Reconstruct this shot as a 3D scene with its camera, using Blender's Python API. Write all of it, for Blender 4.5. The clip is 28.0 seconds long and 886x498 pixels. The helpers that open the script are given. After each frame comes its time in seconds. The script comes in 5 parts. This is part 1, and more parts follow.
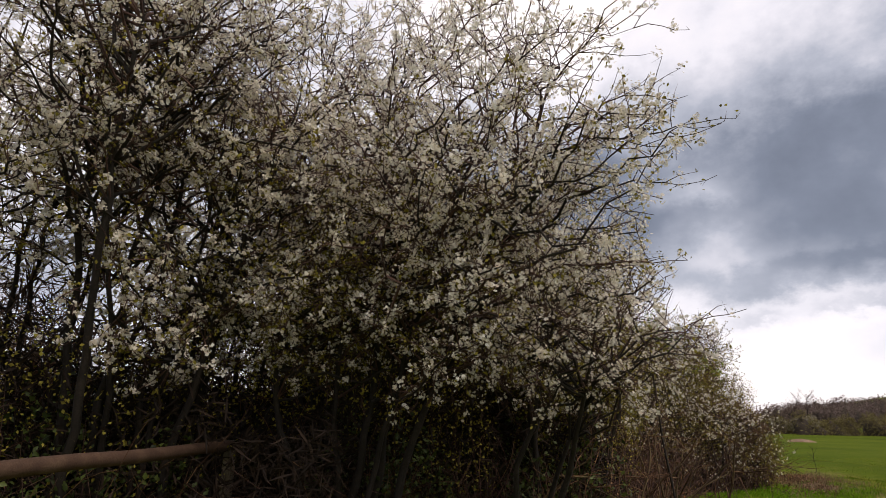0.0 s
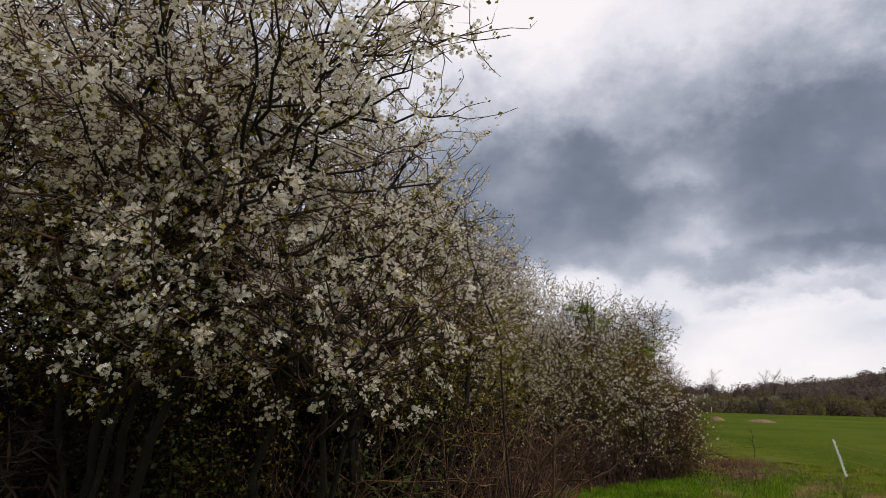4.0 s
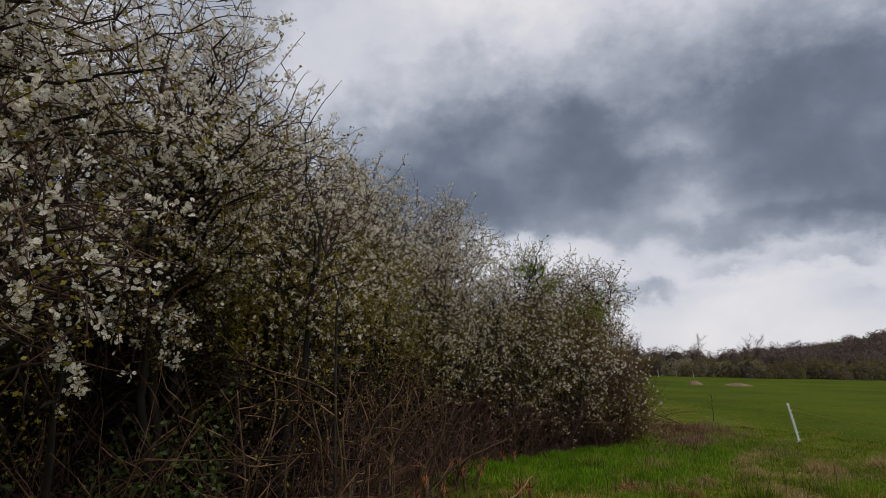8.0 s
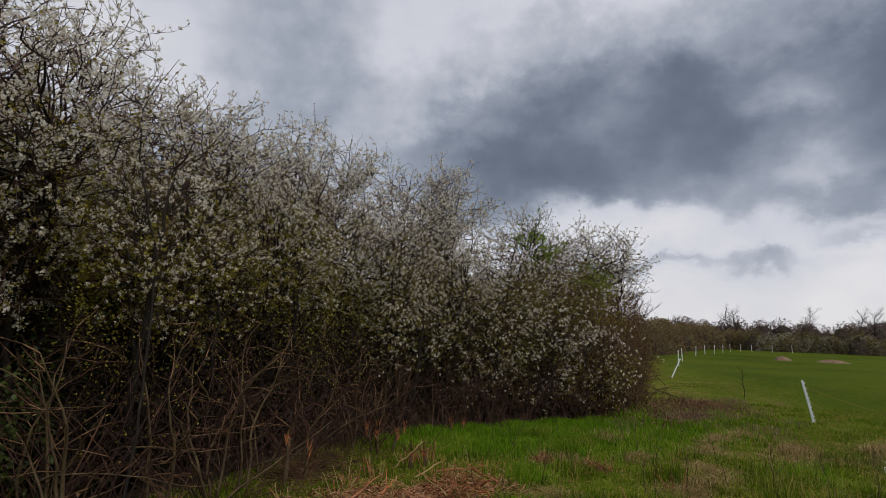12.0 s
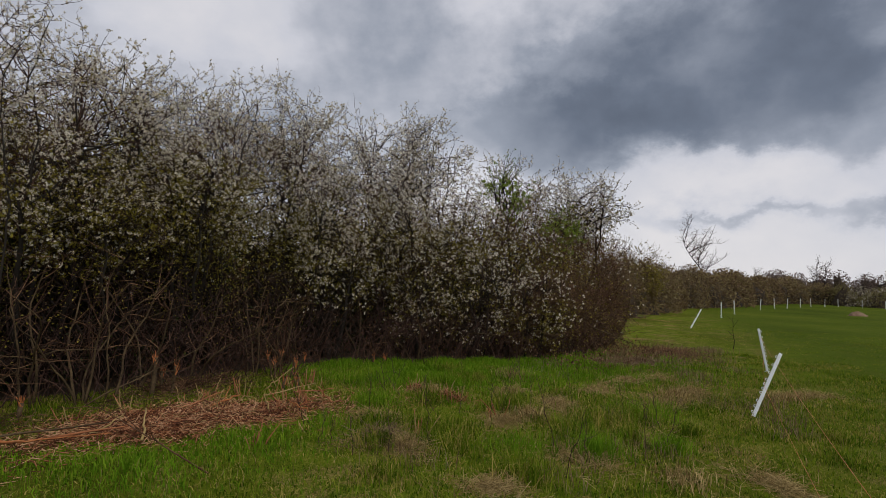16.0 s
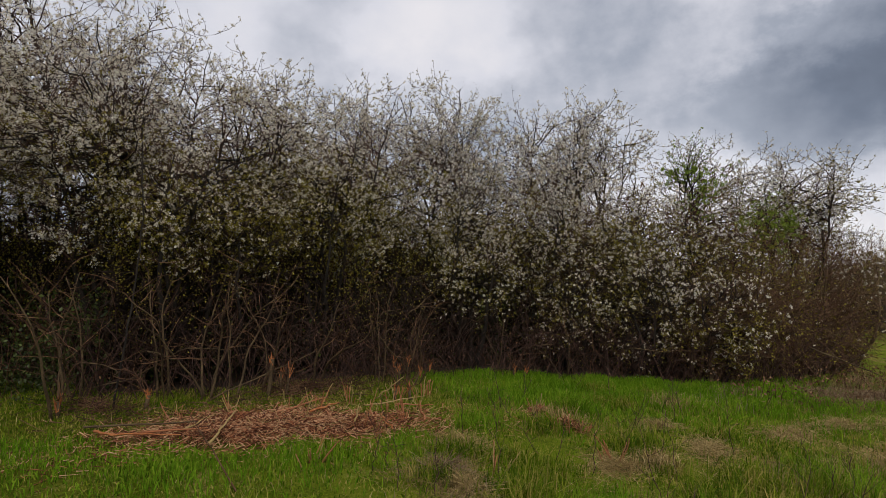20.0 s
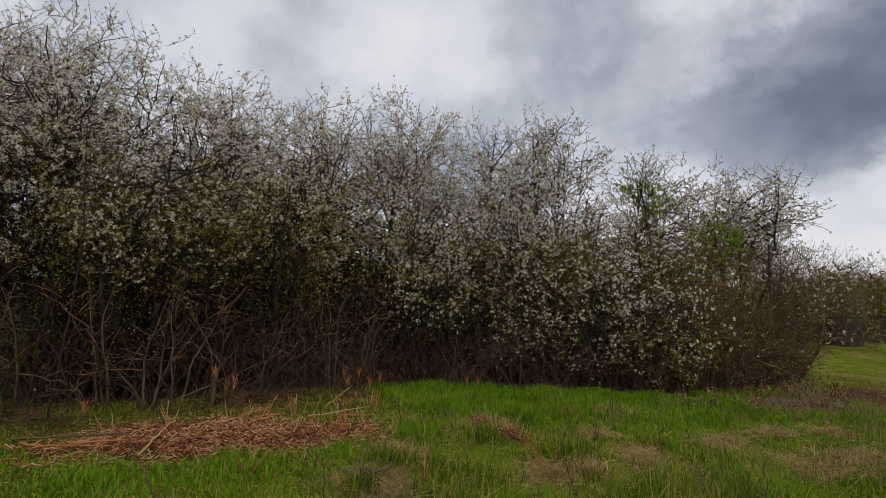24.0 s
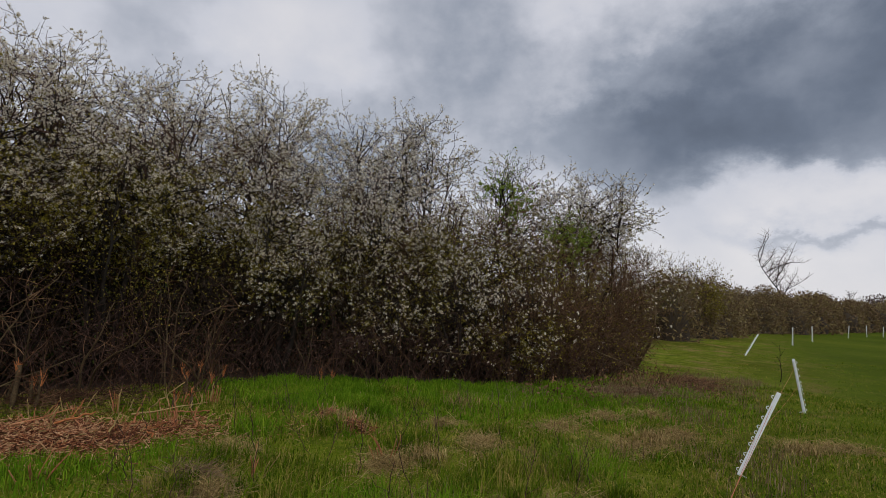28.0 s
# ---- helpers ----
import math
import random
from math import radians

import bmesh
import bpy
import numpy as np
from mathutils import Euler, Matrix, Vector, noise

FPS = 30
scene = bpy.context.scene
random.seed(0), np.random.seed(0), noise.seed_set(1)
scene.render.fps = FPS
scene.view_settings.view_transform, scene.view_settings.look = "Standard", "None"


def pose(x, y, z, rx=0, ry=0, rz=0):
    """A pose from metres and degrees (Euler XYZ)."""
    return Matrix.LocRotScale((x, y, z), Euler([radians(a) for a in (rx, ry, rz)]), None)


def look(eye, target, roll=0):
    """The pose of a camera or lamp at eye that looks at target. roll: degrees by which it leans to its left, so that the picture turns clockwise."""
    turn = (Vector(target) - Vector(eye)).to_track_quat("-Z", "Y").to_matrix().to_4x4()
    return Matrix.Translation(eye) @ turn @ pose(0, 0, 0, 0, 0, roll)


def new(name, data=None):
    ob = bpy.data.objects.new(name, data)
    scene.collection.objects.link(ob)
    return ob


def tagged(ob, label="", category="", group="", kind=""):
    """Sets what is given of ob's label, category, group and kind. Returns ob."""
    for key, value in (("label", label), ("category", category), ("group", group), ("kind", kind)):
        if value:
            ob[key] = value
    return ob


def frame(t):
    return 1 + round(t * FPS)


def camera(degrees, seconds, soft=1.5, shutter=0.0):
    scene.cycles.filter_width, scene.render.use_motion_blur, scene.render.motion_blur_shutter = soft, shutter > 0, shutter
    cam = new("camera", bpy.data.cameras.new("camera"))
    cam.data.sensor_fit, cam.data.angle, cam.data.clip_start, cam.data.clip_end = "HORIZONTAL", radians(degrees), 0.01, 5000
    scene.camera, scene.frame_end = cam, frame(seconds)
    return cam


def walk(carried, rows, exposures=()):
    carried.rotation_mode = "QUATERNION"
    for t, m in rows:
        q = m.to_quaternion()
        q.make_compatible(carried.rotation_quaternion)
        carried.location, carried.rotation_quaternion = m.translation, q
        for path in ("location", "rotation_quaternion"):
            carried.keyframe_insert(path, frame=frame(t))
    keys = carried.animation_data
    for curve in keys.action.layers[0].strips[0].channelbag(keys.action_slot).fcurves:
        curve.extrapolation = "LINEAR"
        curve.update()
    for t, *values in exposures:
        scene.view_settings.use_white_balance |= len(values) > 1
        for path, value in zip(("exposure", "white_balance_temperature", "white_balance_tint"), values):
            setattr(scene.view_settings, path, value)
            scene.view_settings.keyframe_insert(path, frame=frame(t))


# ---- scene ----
LENS = 76.8
# seconds, stops, kelvin, tint
EXPOSURE = [(0, 0.55, 6900, 16), (2.5, 0.4, 6800, 15), (5, 0.22, 6650, 13), (8, -0.03, 6500, 11.5), (11, -0.02, 6500, 11), (14, -0.1, 6500, 11), (18, 0.05, 6650, 12), (21, 0.2, 6650, 12), (25, 0.05, 6550, 11), (28, -0.06, 6500, 11)]
cam = camera(LENS, 28.0, soft=0.5)
PATH = [
    (0, (-8.975, -3.592, 1.828), (-9.187, -1.685, 2.394), 1.2),
    (0.5, (-8.755, -3.361, 1.863), (-8.955, -1.451, 2.423), 1.2),
    (1, (-8.551, -3.158, 1.895), (-8.738, -1.247, 2.452), 1.2),
    (1.5, (-8.394, -3.046, 1.89), (-8.564, -1.132, 2.445), 1.2),
    (2, (-8.049, -2.937, 1.936), (-8.211, -1.019, 2.479), 1.2),
    (2.5, (-7.693, -2.785, 1.95), (-7.85, -0.863, 2.479), 1.2),
    (4.5, (-6.968, -1.932, 2.016), (-7.125, 0.002, 2.5), 1.3),
    (5, (-6.733, -1.642, 2.01), (-6.884, 0.296, 2.482), 1.2),
    (5.5, (-6.538, -1.453, 2.008), (-6.677, 0.486, 2.48), 1.2),
    (6, (-6.325, -1.333, 2.011), (-6.453, 0.606, 2.486), 0.8),
    (6.5, (-6.109, -1.254, 2.015), (-6.233, 0.689, 2.474), 1.1),
    (7, (-5.939, -1.072, 1.997), (-6.051, 0.874, 2.446), 0.8),
    (7.5, (-5.838, -0.919, 1.975), (-5.953, 1.033, 2.394), 1.1),
    (8, (-5.631, -0.876, 1.962), (-5.764, 1.081, 2.351), 0.9),
    (8.5, (-5.324, -0.865, 1.961), (-5.507, 1.091, 2.336), 0.7),
    (9, (-4.954, -0.789, 1.95), (-5.171, 1.166, 2.311), 0.7),
    (9.5, (-4.617, -0.694, 1.952), (-4.855, 1.261, 2.298), 0.8),
    (10, (-4.262, -0.688, 1.95), (-4.53, 1.266, 2.28), 0.9),
    (10.5, (-3.896, -0.647, 1.955), (-4.214, 1.306, 2.249), 1.0),
    (11, (-3.51, -0.581, 1.975), (-3.875, 1.365, 2.254), 1.0),
    (11.5, (-3.149, -0.543, 1.992), (-3.557, 1.395, 2.269), 1.4),
    (13.5, (-1.673, -0.299, 1.873), (-2.322, 1.572, 2.153), 1.8),
    (14, (-1.203, -0.244, 1.833), (-1.888, 1.616, 2.098), 1.8),
    (14.5, (-0.672, -0.261, 1.874), (-1.385, 1.593, 2.106), 1.9),
    (15, (-0.143, -0.211, 1.897), (-0.874, 1.643, 2.071), 2.0),
    (15.5, (0.256, -0.07, 1.894), (-0.481, 1.785, 2.028), 2.2),
    (16, (0.537, 0.025, 1.913), (-0.214, 1.876, 2.01), 2.3),
    (16.5, (0.8, 0.066, 1.908), (-0.018, 1.889, 2.0), 2.2),
    (17, (0.975, 0.268, 1.867), (0.06, 2.045, 1.944), 2.3),
    (17.5, (1.107, 0.548, 1.893), (0.075, 2.259, 1.959), 2.3),
    (18, (1.158, 0.888, 1.828), (0.017, 2.53, 1.889), 2.2),
    (18.5, (1.177, 1.175, 1.875), (-0.069, 2.738, 1.923), 2.2),
    (19, (1.172, 1.481, 1.93), (-0.158, 2.974, 1.974), 2.3),
    (19.5, (1.226, 1.697, 1.959), (-0.147, 3.149, 2.018), 2.3),
    (20, (1.307, 1.781, 2.008), (-0.092, 3.209, 2.081), 2.3),
    (20.5, (1.304, 1.807, 2.023), (-0.102, 3.227, 2.109), 2.4),
    (21, (1.327, 1.844, 2.01), (-0.078, 3.265, 2.111), 2.4),
    (21.5, (1.369, 1.874, 2.005), (-0.028, 3.301, 2.118), 2.5),
    (23.5, (1.587, 1.967, 1.988), (0.236, 3.436, 2.116), 2.6),
    (24, (1.714, 2.012, 1.982), (0.376, 3.493, 2.109), 2.5),
    (24.5, (1.762, 2.071, 1.94), (0.445, 3.571, 2.07), 2.6),
    (25, (1.773, 2.186, 1.948), (0.483, 3.709, 2.069), 2.7),
    (25.5, (1.77, 2.267, 1.939), (0.514, 3.819, 2.058), 2.7),
    (26, (1.757, 2.292, 1.935), (0.544, 3.878, 2.056), 3.0),
    (26.5, (1.766, 2.31, 1.944), (0.6, 3.93, 2.066), 3.2),
    (27, (1.855, 2.326, 1.943), (0.735, 3.979, 2.067), 3.2),
    (27.5, (1.9, 2.324, 1.945), (0.843, 4.017, 2.074), 3.4),
    (28, (1.9, 2.329, 1.885), (0.915, 4.064, 2.028), 3.6),
]
walk(cam, [(t, look(eye, aim, roll)) for t, eye, aim, roll in PATH], EXPOSURE)

# ---- world, sun ----
rnd = random.Random(7)


class Graph:
    """A thin wrapper that makes shader nodes and links them."""

    def __init__(self, tree):
        self.tree = tree

    def node(self, kind):
        return self.tree.nodes.new(kind)

    def put(self, socket, value):
        if isinstance(value, bpy.types.NodeSocket):
            self.tree.links.new(value, socket)
        else:
            socket.default_value = value

    def math(self, op, a, b=0.0, c=0.0, clamp=False):
        n = self.node("ShaderNodeMath")
        n.operation, n.use_clamp = op, clamp
        for socket, value in zip(n.inputs, (a, b, c)):
            self.put(socket, value)
        return n.outputs[0]

    def noise(self, vector, scale, detail=4.0, rough=0.55):
        n = self.node("ShaderNodeTexNoise")
        if vector is not None:
            self.put(n.inputs["Vector"], vector)
        n.inputs["Scale"].default_value, n.inputs["Detail"].default_value = scale, detail
        n.inputs["Roughness"].default_value = rough
        return n.outputs["Fac"]

    def ramp(self, fac, stops):
        n = self.node("ShaderNodeValToRGB")
        self.put(n.inputs[0], fac)
        while len(n.color_ramp.elements) < len(stops):
            n.color_ramp.elements.new(0.5)
        for e, (at, colour) in zip(n.color_ramp.elements, stops):
            e.position, e.color = at, (*colour, 1)
        return n.outputs[0]

    def mix(self, fac, a, b, blend="MIX"):
        n = self.node("ShaderNodeMix")
        n.data_type, n.blend_type = "RGBA", blend
        self.put(n.inputs[0], fac)
        self.put(n.inputs[6], a if isinstance(a, bpy.types.NodeSocket) else (*a, 1))
        self.put(n.inputs[7], b if isinstance(b, bpy.types.NodeSocket) else (*b, 1))
        return n.outputs[2]


SUN_EL, SUN_AZ = 55.0, 130.0          # elevation, and azimuth to the right of +y, in degrees


SUN_POWER, SKY_POWER = 1.75, 1.0
# clouds: azimuth, elevation, half width, half height, lighter (+) or darker (-), hardness
CLOUDS = [(5, 19.8, 16, 6.5, -0.2, 3.0), (35, 20.5, 17, 7.5, -0.19, 3.0), (5, 7.0, 8, 0.8, -0.2, 1.0), (4, 10.8, 9, 2.2, 0.2, 2.0), (14, 6.6, 11, 0.9, -0.14, 1.0), (30, 11.8, 12, 2.2, -0.2, 1.5), (19, 20.5, 2.5, 1.5, 0.2, 1.0), (20, 15.0, 4, 2.5, 0.08, 1.0), (2, 40, 13, 7, 0.3, 1.5), (20, 44, 60, 13, 0.3, 1.5),
          (-17, 29, 9, 6, 0.18, 1.0), (-46, 24, 12, 7, 0.22, 1.0), (-13, 15.5, 10, 4, -0.16, 2.0), (28, 2, 80, 9.0, 0.38, 3.0), (15.6, 5.6, 2.6, 0.9, -0.18, 1.0), (23.7, 8.9, 4, 0.9, -0.22, 1.0), (33, 5.4, 4, 1.6, -0.17, 1.0), (31, 8.9, 3, 0.7, -0.2, 1.0), (-80, 14, 40, 20, 0.15, 1.0)]
SKY_RAMP = [(0.0, (0.094, 0.114, 0.152)), (0.18, (0.158, 0.189, 0.247)), (0.4, (0.335, 0.373, 0.445)), (0.6, (0.64, 0.66, 0.725)), (0.85, (0.81, 0.8, 0.82))]


def make_world():
    world = bpy.data.worlds.new("overcast_sky")
    scene.world = world
    world.use_nodes = True
    tree = world.node_tree
    tree.nodes.clear()
    g = Graph(tree)
    way = g.node("ShaderNodeTexCoord").outputs["Generated"]
    sep = g.node("ShaderNodeSeparateXYZ")
    g.put(sep.inputs[0], way)
    az = g.math("MULTIPLY", g.math("ARCTAN2", sep.outputs[0], sep.outputs[1]), 57.2958)
    el = g.math("MULTIPLY", g.math("ARCSINE", sep.outputs[2]), 57.2958)
    # edges of the clouds are ragged: bend both angles by noise
    flat = g.node("ShaderNodeCombineXYZ")
    g.put(flat.inputs[0], g.math("MULTIPLY", az, 0.062))
    g.put(flat.inputs[1], g.math("MULTIPLY", el, 0.085))
    g.put(flat.inputs[2], 0.3)
    n1 = g.noise(flat.outputs[0], 1.3, 5.0, 0.55)
    n2 = g.noise(flat.outputs[0], 2.7, 5.0, 0.6)
    n3 = g.noise(way, 3.0, 6.0, 0.5)
    az = g.math("ADD", az, g.math("MULTIPLY", g.math("SUBTRACT", n1, 0.5), 18.0))
    el = g.math("ADD", el, g.math("MULTIPLY", g.math("SUBTRACT", n2, 0.5), 8.0))

    def blob(a, e, ra, re, amount, power=1.0):
        da = g.math("DIVIDE", g.math("SUBTRACT", az, a), ra)
        de = g.math("DIVIDE", g.math("SUBTRACT", el, e), re)
        d2 = g.math("ADD", g.math("MULTIPLY", da, da), g.math("MULTIPLY", de, de))
        if power != 1.0:
            d2 = g.math("POWER", d2, power)
        return g.math("MULTIPLY", g.math("EXPONENT", g.math("MULTIPLY", d2, -1.0)), amount)

    level = g.math("ADD", 0.4, g.math("MULTIPLY", g.math("SUBTRACT", n3, 0.5), 0.7))
    level = g.math("ADD", level, g.math("MULTIPLY", g.math("SUBTRACT", n2, 0.5), 0.16))
    billow = g.noise(flat.outputs[0], 4.0, 4.0, 0.5)
    level = g.math("ADD", level, g.math("MULTIPLY", g.math("SUBTRACT", billow, 0.5), 0.14))
    for cloud in CLOUDS:
        level = g.math("ADD", level, blob(*cloud))
    level = g.math("MAXIMUM", level, 0.02)
    level = g.math("MINIMUM", level, 1.0)
    cloud_colour = g.ramp(level, SKY_RAMP)
    sky = g.node("ShaderNodeTexSky")
    sky.sky_type, sky.sun_disc = "NISHITA", False
    sky.sun_elevation, sky.sun_rotation = radians(SUN_EL), radians(SUN_AZ)
    blue = g.node("ShaderNodeVectorMath")
    blue.operation = "SCALE"
    g.put(blue.inputs[0], sky.outputs[0])
    blue.inputs["Scale"].default_value = 0.07
    colour = g.mix(0.92, blue.outputs[0], cloud_colour)
    back = g.node("ShaderNodeBackground")
    g.put(back.inputs[0], colour)
    back.inputs[1].default_value = SKY_POWER
    out = g.node("ShaderNodeOutputWorld")
    g.put(out.inputs[0], back.outputs[0])


make_world()
lamp = bpy.data.lights.new("sun", "SUN")
lamp.energy, lamp.angle, lamp.color = SUN_POWER, radians(45), (1.0, 0.96, 0.9)
sun = new("sun", lamp)
sun.matrix_world = look((0, 0, 60), (-60 * math.sin(radians(SUN_AZ)) * math.cos(radians(SUN_EL)), -60 * math.cos(radians(SUN_AZ)) * math.cos(radians(SUN_EL)), 60 - 60 * math.sin(radians(SUN_EL))))

# ---- materials ----
def surface(name, stops, scale=6.0, rough=0.85, fine=40.0, bump=0.3, spread=0.0, sheer=0.0, metal=0.0, coords="Object", spec=0.3):
    """A rough natural surface: colour by coarse and fine noise, an uneven tone from piece to piece, fine relief."""
    m = bpy.data.materials.new(name)
    m.use_nodes = True
    g = Graph(m.node_tree)
    m.node_tree.nodes.clear()
    place = g.node("ShaderNodeTexCoord").outputs[coords]
    fac = g.math("ADD", g.math("MULTIPLY", g.noise(place, scale, 3.0), 0.65), g.math("MULTIPLY", g.noise(place, fine, 2.0), 0.35))
    if spread:
        island = g.node("ShaderNodeNewGeometry").outputs["Random Per Island"]
        fac = g.math("ADD", fac, g.math("MULTIPLY", g.math("SUBTRACT", island, 0.5), spread))
    colour = g.ramp(fac, stops)
    shader = g.node("ShaderNodeBsdfPrincipled")
    g.put(shader.inputs["Base Color"], colour)
    shader.inputs["Roughness"].default_value, shader.inputs["Metallic"].default_value = rough, metal
    shader.inputs["Specular IOR Level"].default_value = spec
    if bump:
        b = g.node("ShaderNodeBump")
        b.inputs["Strength"].default_value, b.inputs["Distance"].default_value = bump, 0.01
        g.put(b.inputs["Height"], g.noise(place, fine, 4.0))
        g.put(shader.inputs["Normal"], b.outputs[0])
    result = shader.outputs[0]
    if sheer:
        thin = g.node("ShaderNodeBsdfTranslucent")
        g.put(thin.inputs[0], colour)
        both = g.node("ShaderNodeMixShader")
        both.inputs[0].default_value = sheer
        g.put(both.inputs[1], result)
        g.put(both.inputs[2], thin.outputs[0])
        result = both.outputs[0]
    out = g.node("ShaderNodeOutputMaterial")
    g.put(out.inputs[0], result)
    return m


BARK = surface("bark", [(0.25, (0.008, 0.006, 0.004)), (0.5, (0.018, 0.013, 0.009)), (0.8, (0.042, 0.031, 0.021))], 5, fine=60, bump=0.6)
SAPLING_BARK = surface("sapling_bark", [(0.3, (0.026, 0.017, 0.008)), (0.5, (0.078, 0.05, 0.023)), (0.75, (0.19, 0.135, 0.064))], 4, fine=50, bump=0.4, spread=0.25)
TWIG = surface("twig_bark", [(0.25, (0.024, 0.011, 0.008)), (0.5, (0.062, 0.03, 0.021)), (0.8, (0.14, 0.078, 0.055))], 3, fine=30, bump=0, spread=0.4)
DRY_TWIG = surface("dry_twig", [(0.2, (0.035, 0.014, 0.006)), (0.5, (0.09, 0.041, 0.018)), (0.8, (0.2, 0.112, 0.055))], 3, fine=30, bump=0, spread=0.6)
PETAL = surface("petal", [(0.2, (0.72, 0.62, 0.48)), (0.5, (0.84, 0.775, 0.66)), (0.8, (0.9, 0.87, 0.78))], 1.5, fine=20, bump=0, spread=0.5, sheer=0.45)
YOUNG_LEAF = surface("young_leaf", [(0.2, (0.125, 0.1, 0.012)), (0.5, (0.24, 0.2, 0.025)), (0.8, (0.37, 0.31, 0.05))], 2, fine=20, bump=0, spread=0.6, sheer=0.35)
FRESH_LEAF = surface("fresh_leaf", [(0.2, (0.13, 0.2, 0.02)), (0.5, (0.24, 0.34, 0.04)), (0.8, (0.34, 0.42, 0.07))], 2, fine=20, bump=0, spread=0.5, sheer=0.4)
# leaf green taken down to near-black, carrying the shade under the hedge
SHADED_LEAF = surface("shaded_leaf", [(0.2, (0.008, 0.009, 0.003)), (0.5, (0.018, 0.021, 0.006)), (0.8, (0.04, 0.042, 0.012))], 2, fine=20, bump=0, spread=0.5, rough=0.6)
DEAD_LEAF = surface("dead_leaf", [(0.2, (0.07, 0.032, 0.014)), (0.5, (0.16, 0.078, 0.036)), (0.8, (0.28, 0.16, 0.08))], 2, fine=20, bump=0, spread=0.6)
GRASS = surface("grass_blade", [(0.3, (0.05, 0.1, 0.006)), (0.44, (0.11, 0.18, 0.009)), (0.57, (0.19, 0.235, 0.016)), (0.74, (0.4, 0.31, 0.09))], 1.6, fine=9, bump=0, spread=0.45, sheer=0.3, rough=0.95, spec=0.04)
LUSH = surface("lush_grass_blade", [(0.25, (0.075, 0.17, 0.008)), (0.5, (0.135, 0.265, 0.012)), (0.75, (0.24, 0.33, 0.025))], 0.9, fine=9, bump=0, spread=0.4, sheer=0.3, rough=0.95, spec=0.04)
STRAW = surface("straw", [(0.2, (0.17, 0.11, 0.035)), (0.5, (0.32, 0.22, 0.08)), (0.8, (0.48, 0.36, 0.16))], 2, fine=20, bump=0, spread=0.6, rough=0.8)
CHIP = surface("wood_chip", [(0.3, (0.1, 0.03, 0.012)), (0.44, (0.26, 0.09, 0.034)), (0.6, (0.4, 0.165, 0.075)), (0.8, (0.56, 0.33, 0.18))], 2, fine=20, bump=0, spread=0.8)
DEAD_STEM = surface("dead_stem", [(0.2, (0.11, 0.06, 0.03)), (0.5, (0.2, 0.125, 0.068)), (0.8, (0.32, 0.23, 0.14))], 3, fine=25, bump=0, spread=0.6)
TORN_WOOD = surface("torn_wood", [(0.25, (0.2, 0.06, 0.02)), (0.5, (0.4, 0.14, 0.045)), (0.8, (0.55, 0.28, 0.12))], 8, fine=60, bump=0.6)
WHITE_PLASTIC = surface("white_plastic", [(0.2, (0.74, 0.76, 0.77)), (0.5, (0.84, 0.86, 0.87)), (0.8, (0.88, 0.89, 0.9))], 5, fine=80, bump=0.05, rough=0.45)
POLYWIRE = surface("orange_polywire", [(0.3, (0.4, 0.09, 0.025)), (0.7, (0.52, 0.16, 0.06))], 30, fine=200, bump=0, rough=0.5)
STEEL = surface("steel", [(0.3, (0.25, 0.25, 0.25)), (0.7, (0.4, 0.4, 0.4))], 20, fine=90, bump=0.05, rough=0.4, metal=1.0)
RUST = surface("rusted_rail", [(0.25, (0.034, 0.017, 0.011)), (0.5, (0.066, 0.035, 0.021)), (0.75, (0.115, 0.07, 0.043))], 6, fine=70, bump=0.5, rough=0.8)
OLD_WOOD = surface("weathered_post_wood", [(0.25, (0.06, 0.045, 0.03)), (0.5, (0.12, 0.095, 0.06)), (0.75, (0.2, 0.17, 0.11))], 6, fine=60, bump=0.6)
EARTH = surface("dug_earth", [(0.25, (0.09, 0.05, 0.03)), (0.5, (0.19, 0.12, 0.075)), (0.75, (0.3, 0.2, 0.13))], 2.5, fine=18, bump=0.8)
FAR_BUSH = surface("far_bush", [(0.2, (0.11, 0.068, 0.035)), (0.45, (0.19, 0.125, 0.064)), (0.65, (0.25, 0.19, 0.075)), (0.9, (0.34, 0.29, 0.15))], 0.12, fine=1.5, bump=0, spread=0.45, sheer=0.35)
FAR_OLIVE = surface("far_olive", [(0.2, (0.1, 0.075, 0.03)), (0.45, (0.16, 0.13, 0.048)), (0.65, (0.22, 0.19, 0.065)), (0.9, (0.3, 0.27, 0.11))], 0.1, fine=1.2, bump=0, spread=0.4, sheer=0.35)
FAR_BLOSSOM = surface("far_blossom", [(0.2, (0.2, 0.17, 0.12)), (0.5, (0.32, 0.28, 0.2)), (0.9, (0.46, 0.42, 0.33))], 0.3, fine=1.5, bump=0, spread=0.5)
# dark brown of the filler domes carries the shade inside far growth
FAR_SHADED_HEART = surface("far_shaded_heart", [(0.2, (0.022, 0.015, 0.01)), (0.5, (0.038, 0.026, 0.016)), (0.8, (0.055, 0.04, 0.024))], 0.4, fine=3, bump=0, spread=0.3)
FAR_TWIG = surface("far_twig", [(0.2, (0.1, 0.068, 0.042)), (0.5, (0.17, 0.125, 0.075)), (0.8, (0.25, 0.2, 0.13))], 0.15, fine=2, bump=0, spread=0.4)
FAR_WOOD = surface("far_wood", [(0.2, (0.085, 0.056, 0.05)), (0.5, (0.14, 0.097, 0.082)), (0.8, (0.2, 0.145, 0.115))], 0.05, fine=0.8, bump=0, spread=0.4)
OLIVE_LEAF = surface("olive_leaf", [(0.2, (0.07, 0.065, 0.015)), (0.5, (0.15, 0.135, 0.03)), (0.8, (0.24, 0.21, 0.07))], 0.8, fine=6, bump=0, spread=0.5, sheer=0.25)
